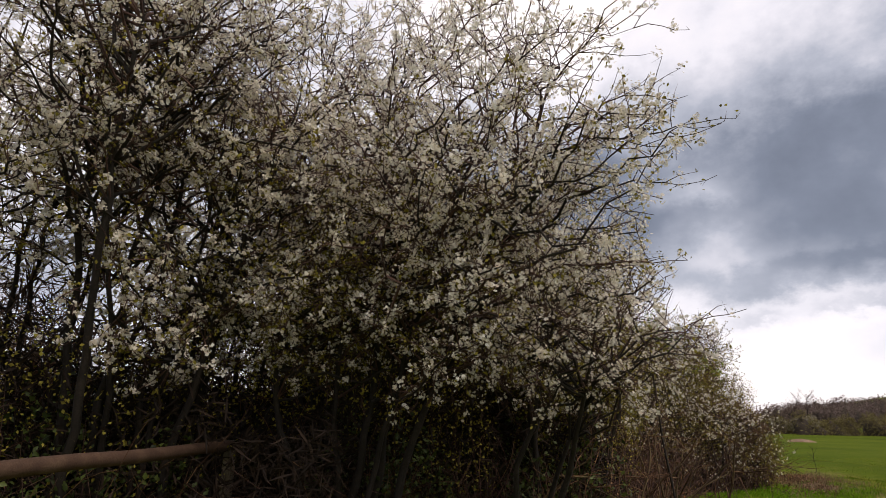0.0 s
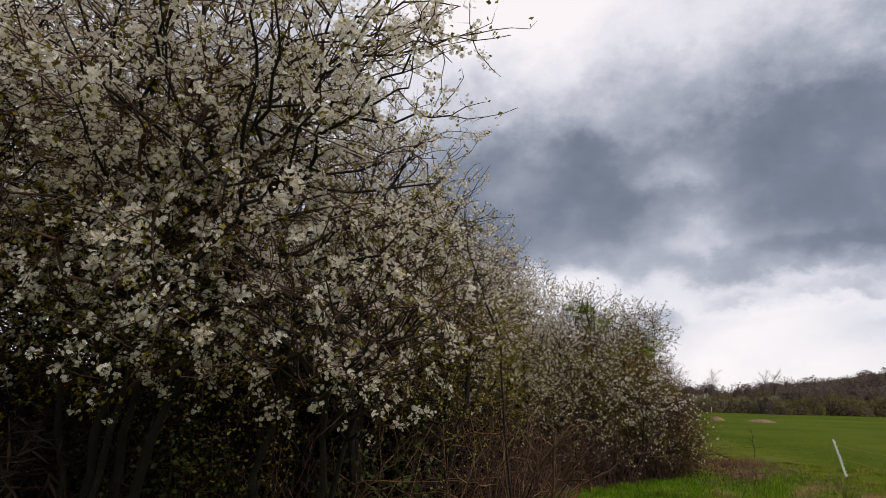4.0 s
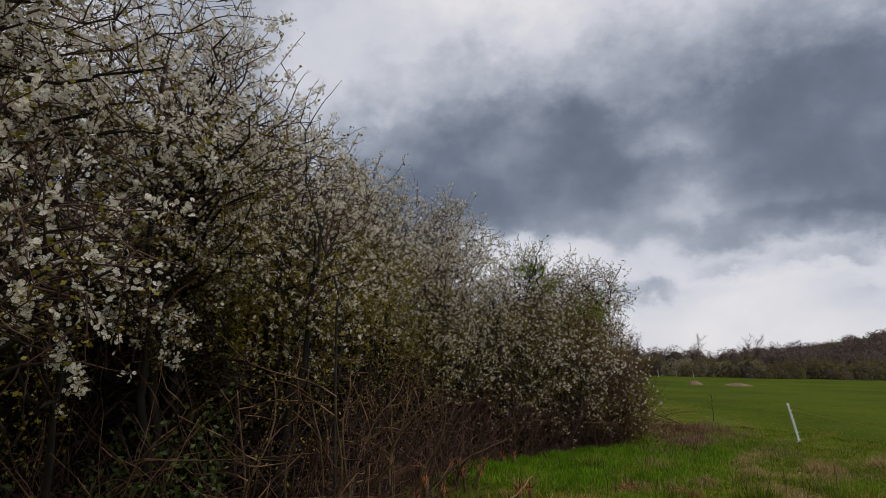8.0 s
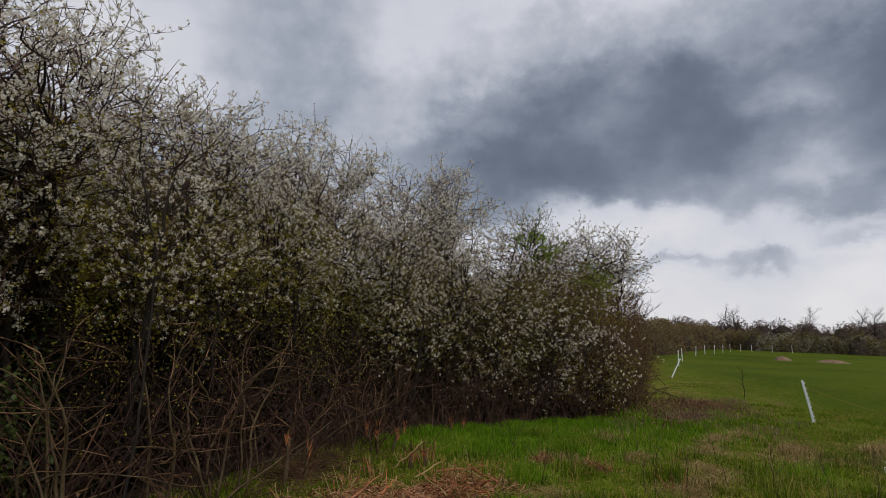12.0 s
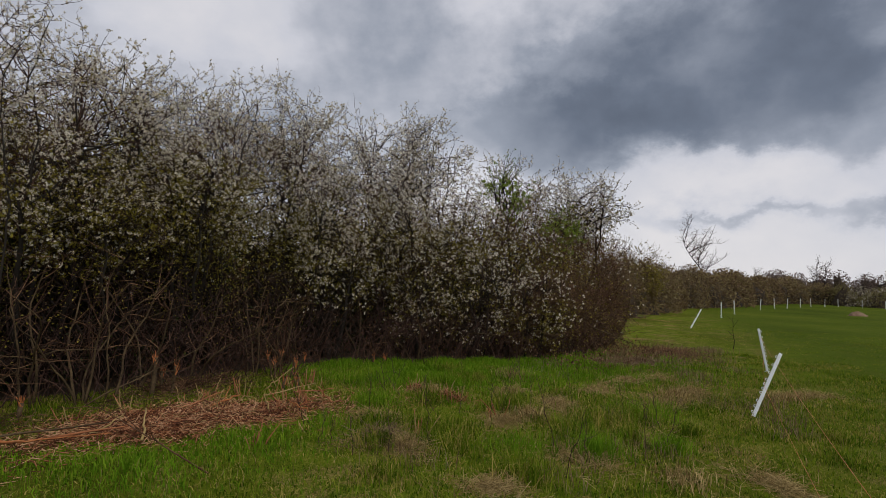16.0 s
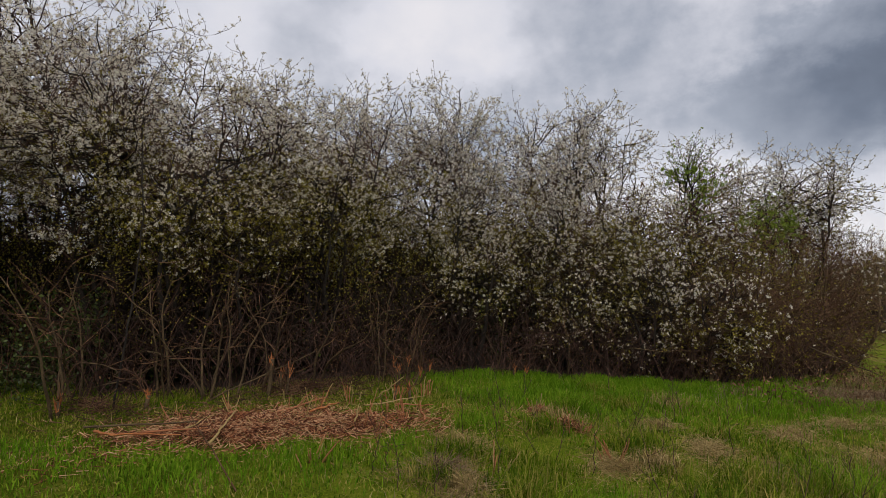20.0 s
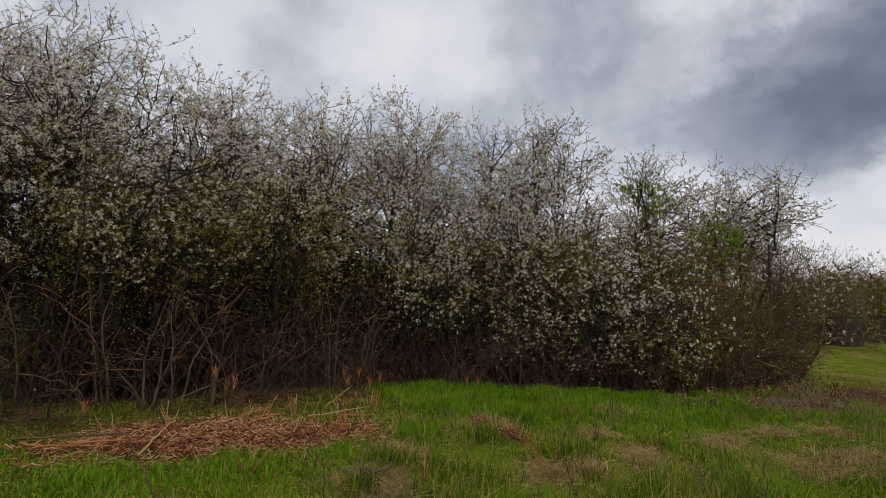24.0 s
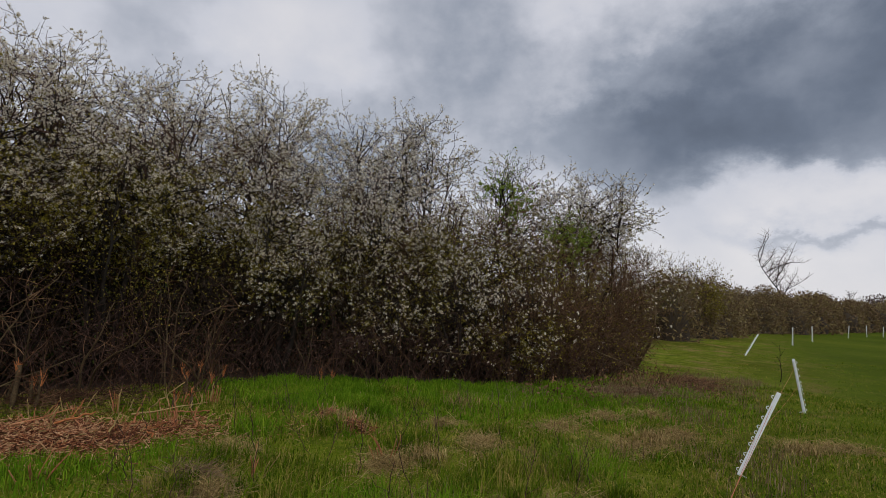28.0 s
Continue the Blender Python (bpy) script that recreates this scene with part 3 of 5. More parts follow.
# ---- hedge trees ----
# foot x, y; crown centre x, y, z; crown radii x, y, z; limbs; flowers; leaves; blossom size; open flowers; droop
HEDGE = [
    ((-10.6, 2.7), (-9.1, 1.7, 4.1), (1.95, 1.7, 2.2), 190, 30000, 6500, 0.027, True, 0.08),
    ((-11.3, 4.2), (-10.9, 3.0, 5.2), (2.1, 1.8, 2.2), 150, 20000, 2600, 0.032, True, 0.0),
    ((-12.8, 2.2), (-12.2, 1.7, 4.6), (2.0, 1.6, 2.5), 150, 19000, 5500, 0.03, False, 0.0),
    ((-8.5, 4.4), (-8.3, 3.9, 3.7), (1.1, 1.4, 1.6), 130, 14000, 5200, 0.025, True, 0.05),
    ((-10.2, 5.4), (-10.1, 5.2, 4.8), (1.9, 1.8, 1.9), 85, 13775, 2900, 0.023, False, 0.0),
    ((-8.3, 6.4), (-8.4, 6.4, 3.6), (1.5, 1.5, 1.7), 90, 12122, 6037, 0.0214, False, 0.0),
    ((-9.9, 7.7), (-9.9, 7.7, 4.9), (1.9, 1.8, 1.5), 85, 14923, 3000, 0.024, False, 0.0),
    ((-7.9, 8.6), (-8.1, 8.7, 3.6), (1.65, 1.6, 1.8), 90, 13132, 7244, 0.0222, False, 0.0),
    ((-9.9, 10.2), (-9.9, 10.2, 5.0), (1.9, 1.9, 1.6), 85, 14923, 3000, 0.024, False, 0.0),
    ((-7.6, 11.0), (-7.7, 11.0, 3.7), (1.6, 1.7, 2.1), 95, 14142, 6037, 0.0231, False, 0.0),
    ((-9.2, 12.3), (-9.2, 12.3, 5.4), (1.8, 1.8, 1.7), 80, 13775, 3000, 0.0256, False, 0.0),
    ((-6.2, 13.1), (-6.3, 13.0, 3.3), (1.6, 1.6, 2.3), 100, 17000, 4485, 0.027, False, 0.15),
    ((-7.5, 14.8), (-7.6, 14.8, 5.2), (1.8, 1.8, 1.7), 80, 12627, 3000, 0.0266, False, 0.0),
    ((-6.5, 16.2), (-6.6, 16.1, 5.3), (1.4, 1.5, 1.7), 80, 12627, 2900, 0.0266, False, 0.0),
    ((-4.6, 14.0), (-4.6, 13.8, 2.8), (1.6, 1.5, 1.9), 100, 8200, 4312, 0.0275, False, 0.2),
    ((-3.2, 14.7), (-3.2, 14.5, 2.4), (1.4, 1.2, 1.7), 95, 4600, 4140, 0.025, False, 0.2),
    ((-4.1, 17.4), (-4.0, 17.4, 4.2), (1.7, 1.5, 1.7), 80, 9091, 3104, 0.0263, False, 0.0),
    ((-2.5, 18.0), (-2.15, 18.2, 4.2), (1.5, 1.4, 1.25), 120, 16000, 5000, 0.0246, False, 0.0),
    ((-4.9, 12.0), (-4.8, 11.9, 1.6), (1.1, 0.8, 1.0), 55, 5200, 2070, 0.0222, False, 0.1),
    ((-3.7, 12.7), (-3.6, 12.6, 1.5), (1.1, 0.8, 1.1), 55, 5000, 2070, 0.026, False, 0.1),
    ((-2.5, 13.4), (-2.4, 13.3, 1.3), (0.9, 0.7, 1.0), 55, 3600, 2900, 0.0222, False, 0.1),
    ((-6.3, 10.4), (-6.2, 10.5, 2.0), (0.9, 0.9, 0.9), 55, 7500, 2587, 0.0222, False, 0.1),
    ((-12.7, 3.4), (-11.7, 2.5, 4.0), (1.7, 1.4, 1.5), 80, 8000, 2875, 0.0249, False, 0.05),
    ((-13.4, 4.6), (-13.2, 4.4, 5.0), (2.1, 1.8, 1.9), 80, 10000, 600, 0.0324, False, 0.0),
    ((-11.6, 5.0), (-11.6, 4.9, 5.3), (1.6, 1.5, 1.5), 70, 8750, 500, 0.0302, False, 0.0),
    ((-12.4, 6.3), (-12.4, 6.3, 4.2), (2.0, 2.0, 2.0), 30, 2500, 900, 0.04, False, 0.0),
    ((-12.3, 9.4), (-12.3, 9.4, 4.2), (2.0, 2.0, 2.0), 30, 2500, 900, 0.04, False, 0.0),
    ((-11.8, 12.6), (-11.8, 12.6, 4.3), (2.0, 2.0, 2.1), 30, 2500, 900, 0.04, False, 0.0),
    ((-9.8, 15.6), (-9.8, 15.6, 4.2), (2.0, 2.0, 2.0), 30, 2500, 900, 0.04, False, 0.0),
    ((-14.3, 2.3), (-13.9, 2.4, 5.3), (1.7, 1.4, 1.6), 90, 12000, 1500, 0.029, False, 0.0),
    ((-10.6, 3.0), (-10.5, 2.4, 3.3), (1.9, 1.2, 1.0), 100, 6000, 6500, 0.031, True, 0.1),
    ((-8.9, 2.9), (-8.2, 1.7, 2.5), (1.0, 0.9, 0.5), 60, 2600, 900, 0.026, True, 0.12),
    ((-15.0, 0.6), (-14.6, 0.6, 4.3), (2.0, 2.0, 2.0), 80, 9000, 3800, 0.032, False, 0.0),
    ((-13.2, 1.9), (-12.6, 0.7, 5.7), (1.8, 1.4, 1.7), 120, 12000, 2600, 0.03, True, 0.0),
    ((-5.9, 12.4), (-5.6, 12.0, 2.7), (1.1, 0.9, 1.2), 75, 9000, 2400, 0.024, False, 0.1),
    ((-7.0, 10.6), (-6.6, 10.7, 3.2), (0.9, 1.0, 1.1), 70, 9500, 2200, 0.024, False, 0.05),
    ((-8.0, 5.3), (-7.6, 5.1, 3.0), (0.8, 1.1, 0.9), 70, 4200, 3400, 0.022, False, 0.0),
    ((-7.9, 6.6), (-7.7, 6.3, 2.6), (0.7, 1.0, 0.8), 50, 2200, 3000, 0.022, False, 0.0),
    ((-7.6, 7.6), (-7.4, 7.5, 3.3), (0.8, 1.0, 1.0), 60, 5200, 3400, 0.022, False, 0.0),
]
for k, (foot, centre, radii, limbs, flowers, leaves, size, near, droop) in enumerate(HEDGE):
    flowers = flowers if near else int(flowers * (2.0 if 4.8 < centre[1] < 10 and centre[2] < 4 else 1.6 if centre[1] < 12.6 and centre[2] > 3.2 else 1.1))
    small = centre[2] < 2
    if not near and centre[2] > 3:
        radii = (radii[0] * 1.12, radii[1] * 1.12, radii[2])
    blossom_tree("blackthorn_bush" if small else "blackthorn_tree", 100 + k, foot, centre, radii, 3 if near else 5, limbs, flowers, leaves, size, near, 1.0, droop, label="low blackthorn bush with white blossom at the hedge's foot" if small else "", leaf_size=0.022 if near else 0.026)

# brown, hardly flowering bushes at the hedge's end
for k, (x, y, tall, wide, flowers) in enumerate([(-2.3, 15.6, 3.4, 1.2, 250), (-1.75, 17.2, 3.3, 1.1, 150), (-2.3, 14.1, 2.3, 1.0, 900), (-1.3, 19.2, 3.3, 1.0, 300), (-1.5, 16.2, 1.9, 0.75, 120), (-1.9, 14.6, 2.1, 0.85, 150), (-2.6, 13.4, 1.8, 0.8, 500), (-1.1, 18.0, 2.4, 0.8, 60), (-1.3, 17.1, 1.5, 0.7, 40)]):
    blossom_tree("thorn_bush", 300 + k, (x, y), (x, y, tall * 0.52), (wide, wide, tall * 0.48), 6, 110, flowers, 700, 0.032, group="bare thorn bushes", label="bare brown thorn bush with few white blossoms", wood=SAPLING_BARK)

# green hawthorns in young leaf
for k, (x, y, z, wide) in enumerate([(-3.9, 15.8, 4.6, 0.6), (-2.4, 16.3, 3.4, 0.5)]):
    blossom_tree("hawthorn", 330 + k, (x, y), (x, y, z), (wide, wide, wide * 1.3), 2, 34, 0, 5200, 0.03, group="hawthorns in leaf", label="young hawthorn in bright green leaf among the blackthorn", leaf=FRESH_LEAF, leaf_size=0.027)

# the hedge beyond the corner
for k, (x, y, tall, flowers) in enumerate([(-4.4, 21.6, 4.6, 2500), (-4.2, 25.0, 4.9, 2500), (-3.6, 28.6, 5.2, 2200), (-3.2, 32.2, 4.4, 2500), (-2.6, 36.0, 4.4, 3000), (-1.8, 40.0, 3.8, 1200)]):
    blossom_tree("hedge_tree", 360 + k, (x, y), (x, y, tall * 0.52), (1.9, 2.1, tall * 0.5), 5, 80, flowers, 2200, 0.05, group="trees of the farther hedge", label="brown budding hedge tree with thin pale blossom", leaf_size=0.05, wood=SAPLING_BARK, spray=(0.4, 0.9), leaf=OLIVE_LEAF)


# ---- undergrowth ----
def undergrowth(seed, s0, s1, d0, d1, tall, stems, leaves, label, leaf=SHADED_LEAF, size=0.05, name="undergrowth", wood=None, low=0.0):
    """A tangle of arching stems and small leaves inside a stretch of the hedge."""
    rng, r = np.random.default_rng(seed), random.Random(seed)
    ob = thing(name, (0, 0, 0), label, "undergrowth", "hedge undergrowth", "stuff")
    segs = []
    for _ in range(stems):
        x, y = by_foot(r.uniform(s0, s1), r.uniform(d0, d1))
        a = r.random() * 6.283
        segs += grow(r, (float(x), float(y), 0.0), (math.cos(a) * 0.5, math.sin(a) * 0.5, 1.0), min(tall, 1.9) * r.uniform(0.6, 1.3), 0.16, r.uniform(0.004, 0.009), 0.0025, 0.22, -0.035)
    child("stems", tube_mesh("stems", segs, 3, wood or DRY_TWIG), ob, kind="stuff")
    if leaves:
        n = leaves
        s, d = rng.uniform(s0, s1, n), d0 + (d1 - d0) * rng.random(n) ** 0.8
        x, y = by_foot(s, d)
        ragged = 0.6 + 0.25 * np.sin(s * 2.3 + d) + 0.15 * np.sin(s * 5.1 - d * 2.0)
        base = low * (1 + 0.35 * np.sin(s * 1.7 + 2 * d) + 0.3 * rng.normal(size=n))
        z = base + (tall - base) * ragged * rng.random(n) ** 1.3 * (0.5 + 0.5 * np.minimum(1, (d - d0 + 0.3) / 1.2))
        child("leaves", raw_mesh("leaves", *leaf_quads(np.stack([x, y, z], 1), size, rng), leaf), ob, kind="stuff")
    return ob


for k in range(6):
    # dark leaf fill: under-hedge shade given by leaf colour
    undergrowth(500 + k, 1 + k * 4.2, 5.4 + k * 4.2, 1.6, 4.6, 2.5, 60, 4500, "tangle of ivy and dead stems under the hedge, leaves coloured dark for shade", size=0.1)
    undergrowth(520 + k, 1 + k * 4.2, 5.4 + k * 4.2, 0.1, 1.5, 1.8, 230, 260, "brown bramble stems along the foot of the hedge", leaf=DEAD_LEAF, size=0.026, name="bramble", wood=TWIG)


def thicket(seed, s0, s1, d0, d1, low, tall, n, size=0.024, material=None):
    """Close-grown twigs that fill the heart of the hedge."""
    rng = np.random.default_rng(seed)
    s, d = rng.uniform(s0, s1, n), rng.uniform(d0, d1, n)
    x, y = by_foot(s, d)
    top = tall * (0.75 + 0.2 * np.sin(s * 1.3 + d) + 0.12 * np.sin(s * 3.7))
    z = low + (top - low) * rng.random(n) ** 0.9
    ob = new("thicket", raw_mesh("thicket", *leaf_quads(np.stack([x, y, z], 1), size, rng, long=11.0 if size < 0.05 else 5.0, fold=0.5), material or SHADED_THICKET))
    tagged(ob, "dense brown twigs filling the heart of the hedge, inner ones coloured for shade", "thicket", "hedge undergrowth", "stuff")


# filler twigs in the shade-coloured material thicken and darken the hedge's inside
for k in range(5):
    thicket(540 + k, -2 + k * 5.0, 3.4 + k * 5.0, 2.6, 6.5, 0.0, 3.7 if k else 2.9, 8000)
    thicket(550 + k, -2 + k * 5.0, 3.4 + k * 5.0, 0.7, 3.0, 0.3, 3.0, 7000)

for k in range(3):
    undergrowth(563 + k, 11.0 + k * 5, 16.5 + k * 5, 0.3, 2.0, 4.2, 45, 9000, "olive young leaves on thin stems along the hedge's face", leaf=YOUNG_LEAF, size=0.022, name="young_growth", low=1.6)
undergrowth(568, 4.5, 11.5, -0.4, 0.9, 2.2, 50, 8000, "green ivy climbing at the hedge behind the rail", leaf=IVY, size=0.038, name="ivy")
undergrowth(561, 4.0, 11.5, 0.5, 2.2, 2.8, 60, 9000, "green ivy climbing at the hedge behind the rail", leaf=IVY, size=0.045, name="ivy")
undergrowth(567, 4.0, 10.0, 0.0, 1.6, 3.8, 50, 6500, "yellow-green young leaves on thin stems above the rail", leaf=YOUNG_LEAF, size=0.026, name="young_growth", low=1.5)
undergrowth(562, 12.0, 20.0, 1.0, 2.4, 3.2, 60, 2500, "olive ivy and young leaves inside the hedge", leaf=IVY, size=0.04, name="ivy")


# the twiggy heart of the crowns, seen between the flowering boughs
for k, (s0, s1, top) in enumerate([(2, 8, 5.6), (7, 12, 5.6), (11, 16, 5.8), (15, 20, 6.2), (19, 22.2, 5.2)]):
    thicket(585 + k, s0 if k else 5.0, s1, 2.2, 5.2, 1.8, top - 0.6, 6500, 0.016, THORN)
    if k:
        thicket(595 + k, s0, s1, 4.8, 7.2, 1.2, top - 1.1, 3600, 0.028, THORN)
thicket(591, 23, 28.5, 1.2, 3.4, 0.3, 4.3, 6000, 0.02, THORN)
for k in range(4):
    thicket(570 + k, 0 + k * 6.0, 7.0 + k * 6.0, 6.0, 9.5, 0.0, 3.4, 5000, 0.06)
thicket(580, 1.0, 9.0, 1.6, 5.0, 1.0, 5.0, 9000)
# low tangle along the open foot of the hedge
for k in range(4):
    thicket(610 + k, 15.0 + k * 4.2, 19.6 + k * 4.2, 0.1, 1.3, 0.0, 1.1, 1700, 0.012, TWIG)


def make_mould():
    """Bare leaf mould under the hedge, its brown darkened for the shade there, a hand's width above the turf line at
    its ragged rim.
    """
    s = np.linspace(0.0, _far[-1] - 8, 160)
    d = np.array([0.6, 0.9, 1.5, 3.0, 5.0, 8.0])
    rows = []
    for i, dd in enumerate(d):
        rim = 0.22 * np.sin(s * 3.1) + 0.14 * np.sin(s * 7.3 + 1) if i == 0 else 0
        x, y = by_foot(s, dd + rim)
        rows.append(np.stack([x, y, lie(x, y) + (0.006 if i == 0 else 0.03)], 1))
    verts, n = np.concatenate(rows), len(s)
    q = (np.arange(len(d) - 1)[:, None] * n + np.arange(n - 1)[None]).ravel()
    tagged(new("shaded_leaf_mould", raw_mesh("shaded_leaf_mould", verts, np.stack([q, q + 1, q + n + 1, q + n], 1), SHADED_LEAF_MOULD)), "brown leaf mould under the hedge, its colour darkened for shade", "ground", kind="structure")


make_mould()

# brown brambles run out from the hedge's end into the meadow
undergrowth(569, 22.5, 28.0, -1.5, 0.2, 0.5, 120, 900, "low brown bramble and dead weeds beside the hedge's end", leaf=DEAD_LEAF, size=0.035, name="bramble")
thicket(592, 20, 24.5, 2.5, 4.5, 0.8, 4.1, 4500, 0.022, THORN)
thicket(593, 10, 19.5, 4.8, 7.5, 1.2, 4.6, 4500, 0.055, SHADED_THICKET)


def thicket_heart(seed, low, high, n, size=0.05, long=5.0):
    """Twigs in the deep corner of the hedge, its shade painted as near-black colour."""
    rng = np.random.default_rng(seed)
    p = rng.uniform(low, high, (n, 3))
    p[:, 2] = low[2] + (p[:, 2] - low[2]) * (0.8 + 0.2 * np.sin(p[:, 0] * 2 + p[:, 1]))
    ob = new("thicket", raw_mesh("thicket", *leaf_quads(p, size, rng, long=long, fold=0.5), SHADED_THICKET))
    tagged(ob, "dense brown twigs filling the heart of the hedge, inner ones coloured for shade", "thicket", "hedge undergrowth", "stuff")


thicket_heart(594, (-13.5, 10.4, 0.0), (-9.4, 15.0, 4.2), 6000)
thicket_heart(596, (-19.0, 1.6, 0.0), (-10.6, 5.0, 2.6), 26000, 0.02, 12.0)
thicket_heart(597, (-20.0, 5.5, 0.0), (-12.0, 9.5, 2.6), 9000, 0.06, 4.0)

# ---- the farther hedge and woods ----
def far_hedge(name, seed, line, tall, wide, n, size, material, label, category="hedge", twigs=0, heart=True, even=0.6):
    """A long hedge or wood edge: rounded shrubs side by side, each a heart coloured dark as shade in fine twigs and
    clumps.
    """
    rng = np.random.default_rng(seed)
    line = np.asarray(line, float)
    run = np.concatenate([[0], np.cumsum(np.linalg.norm(np.diff(line, axis=0), axis=1))])
    m = max(3, int(run[-1] / (0.3 * tall)))
    at = (np.arange(m) + rng.random(m)) / m * run[-1]
    cx = np.interp(at, run, line[:, 0]) + rng.normal(size=m) * wide * 0.6
    cy = np.interp(at, run, line[:, 1]) + rng.normal(size=m) * wide * 0.6
    cz = lie(cx, cy)
    high = tall * (even + (1.0 - even) * rng.random(m) ** 1.3)
    broad = 0.5 * tall * (0.75 + 0.5 * rng.random(m))
    ob = thing(name, (0, 0, 0), label, category, "far hedges and woods", "stuff")

    def on_dome(k, fill):
        d = rng.normal(size=(len(k), 3))
        d[:, 2] = np.abs(d[:, 2]) * 1.1
        d /= np.linalg.norm(d, axis=1, keepdims=True)
        d = d * fill[:, None]
        return np.stack([cx[k] + d[:, 0] * broad[k], cy[k] + d[:, 1] * broad[k], cz[k] + d[:, 2] * high[k] * 0.93], 1)

    k = rng.integers(0, m, n)
    child("clumps", raw_mesh("clumps", *leaf_quads(on_dome(k, 0.62 + 0.38 * rng.random(n) ** 0.6), size, rng, long=2.2), material), ob, kind="stuff")
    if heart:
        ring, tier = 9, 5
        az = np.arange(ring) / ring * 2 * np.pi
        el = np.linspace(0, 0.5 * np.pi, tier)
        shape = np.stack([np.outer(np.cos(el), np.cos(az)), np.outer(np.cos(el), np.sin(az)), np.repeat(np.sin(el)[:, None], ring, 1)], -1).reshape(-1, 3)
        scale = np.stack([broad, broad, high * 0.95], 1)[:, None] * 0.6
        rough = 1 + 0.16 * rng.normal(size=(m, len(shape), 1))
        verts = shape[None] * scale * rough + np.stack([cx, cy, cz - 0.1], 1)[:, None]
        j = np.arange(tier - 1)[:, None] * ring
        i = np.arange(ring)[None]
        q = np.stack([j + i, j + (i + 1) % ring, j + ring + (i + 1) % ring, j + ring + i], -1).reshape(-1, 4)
        child("heart", raw_mesh("heart", verts.reshape(-1, 3), (q[None] + (np.arange(m) * len(shape))[:, None, None]).reshape(-1, 4), FAR_SHADED_HEART), ob, "solid heart of the growth, shade put into its colour")
    if twigs:
        k = rng.integers(0, m, twigs)
        tip = on_dome(k, 0.85 + 0.2 * rng.random(twigs))
        lower = 0.25 + 0.35 * rng.random((twigs, 1))
        foot = np.stack([cx[k], cy[k], cz[k]], 1)
        foot = foot + (tip - foot) * lower * np.array([1, 1, 0.8])
        thick = min(0.0022 * tall, 0.009)
        segs = np.hstack([foot, tip, np.full((twigs, 1), thick), np.full((twigs, 1), thick * 0.3)])
        child("twigwork", tube_mesh("twigwork", segs, 3, FAR_TWIG), ob, kind="stuff")
    return ob


EDGE_A = [(-2.5, 34), (-1.5, 42), (0.2, 50), (4.0, 60), (8.5, 76), (14, 90), (21, 97)]
EDGE_B = [(20, 96), (34, 88), (55, 87), (90, 94), (150, 112)]
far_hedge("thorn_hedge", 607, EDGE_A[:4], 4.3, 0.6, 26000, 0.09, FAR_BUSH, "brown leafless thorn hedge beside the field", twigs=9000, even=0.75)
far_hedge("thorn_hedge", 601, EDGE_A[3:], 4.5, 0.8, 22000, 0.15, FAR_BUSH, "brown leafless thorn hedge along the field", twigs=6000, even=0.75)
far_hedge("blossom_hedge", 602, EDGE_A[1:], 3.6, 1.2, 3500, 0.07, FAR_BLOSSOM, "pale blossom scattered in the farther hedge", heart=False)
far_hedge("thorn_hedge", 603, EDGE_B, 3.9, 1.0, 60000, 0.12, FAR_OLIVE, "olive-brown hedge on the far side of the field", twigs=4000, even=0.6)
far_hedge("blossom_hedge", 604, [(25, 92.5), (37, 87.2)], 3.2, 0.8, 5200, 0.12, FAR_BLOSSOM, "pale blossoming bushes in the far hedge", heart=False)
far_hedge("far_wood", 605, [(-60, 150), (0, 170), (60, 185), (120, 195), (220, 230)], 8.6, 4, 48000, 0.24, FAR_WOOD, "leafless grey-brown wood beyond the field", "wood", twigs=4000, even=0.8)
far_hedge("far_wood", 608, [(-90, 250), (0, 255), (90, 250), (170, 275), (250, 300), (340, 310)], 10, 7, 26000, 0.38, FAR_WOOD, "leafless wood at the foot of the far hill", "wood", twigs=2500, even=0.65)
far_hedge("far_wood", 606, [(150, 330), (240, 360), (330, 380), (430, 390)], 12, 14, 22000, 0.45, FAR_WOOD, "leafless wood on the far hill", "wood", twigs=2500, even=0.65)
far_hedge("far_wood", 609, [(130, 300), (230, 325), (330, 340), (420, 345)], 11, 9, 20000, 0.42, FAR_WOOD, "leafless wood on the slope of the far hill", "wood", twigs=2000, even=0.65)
# an olive bush in young leaf at the head of the hedge
blossom_tree("hedge_tree", 380, (-1.2, 38.6), (-1.2, 38.6, 2.6), (1.5, 1.5, 2.0), 5, 80, 0, 5200, 0.05, group="trees of the farther hedge", label="olive-green hedge bush in young leaf", leaf_size=0.055, wood=SAPLING_BARK, spray=(0.4, 0.9), leaf=YOUNG_LEAF)


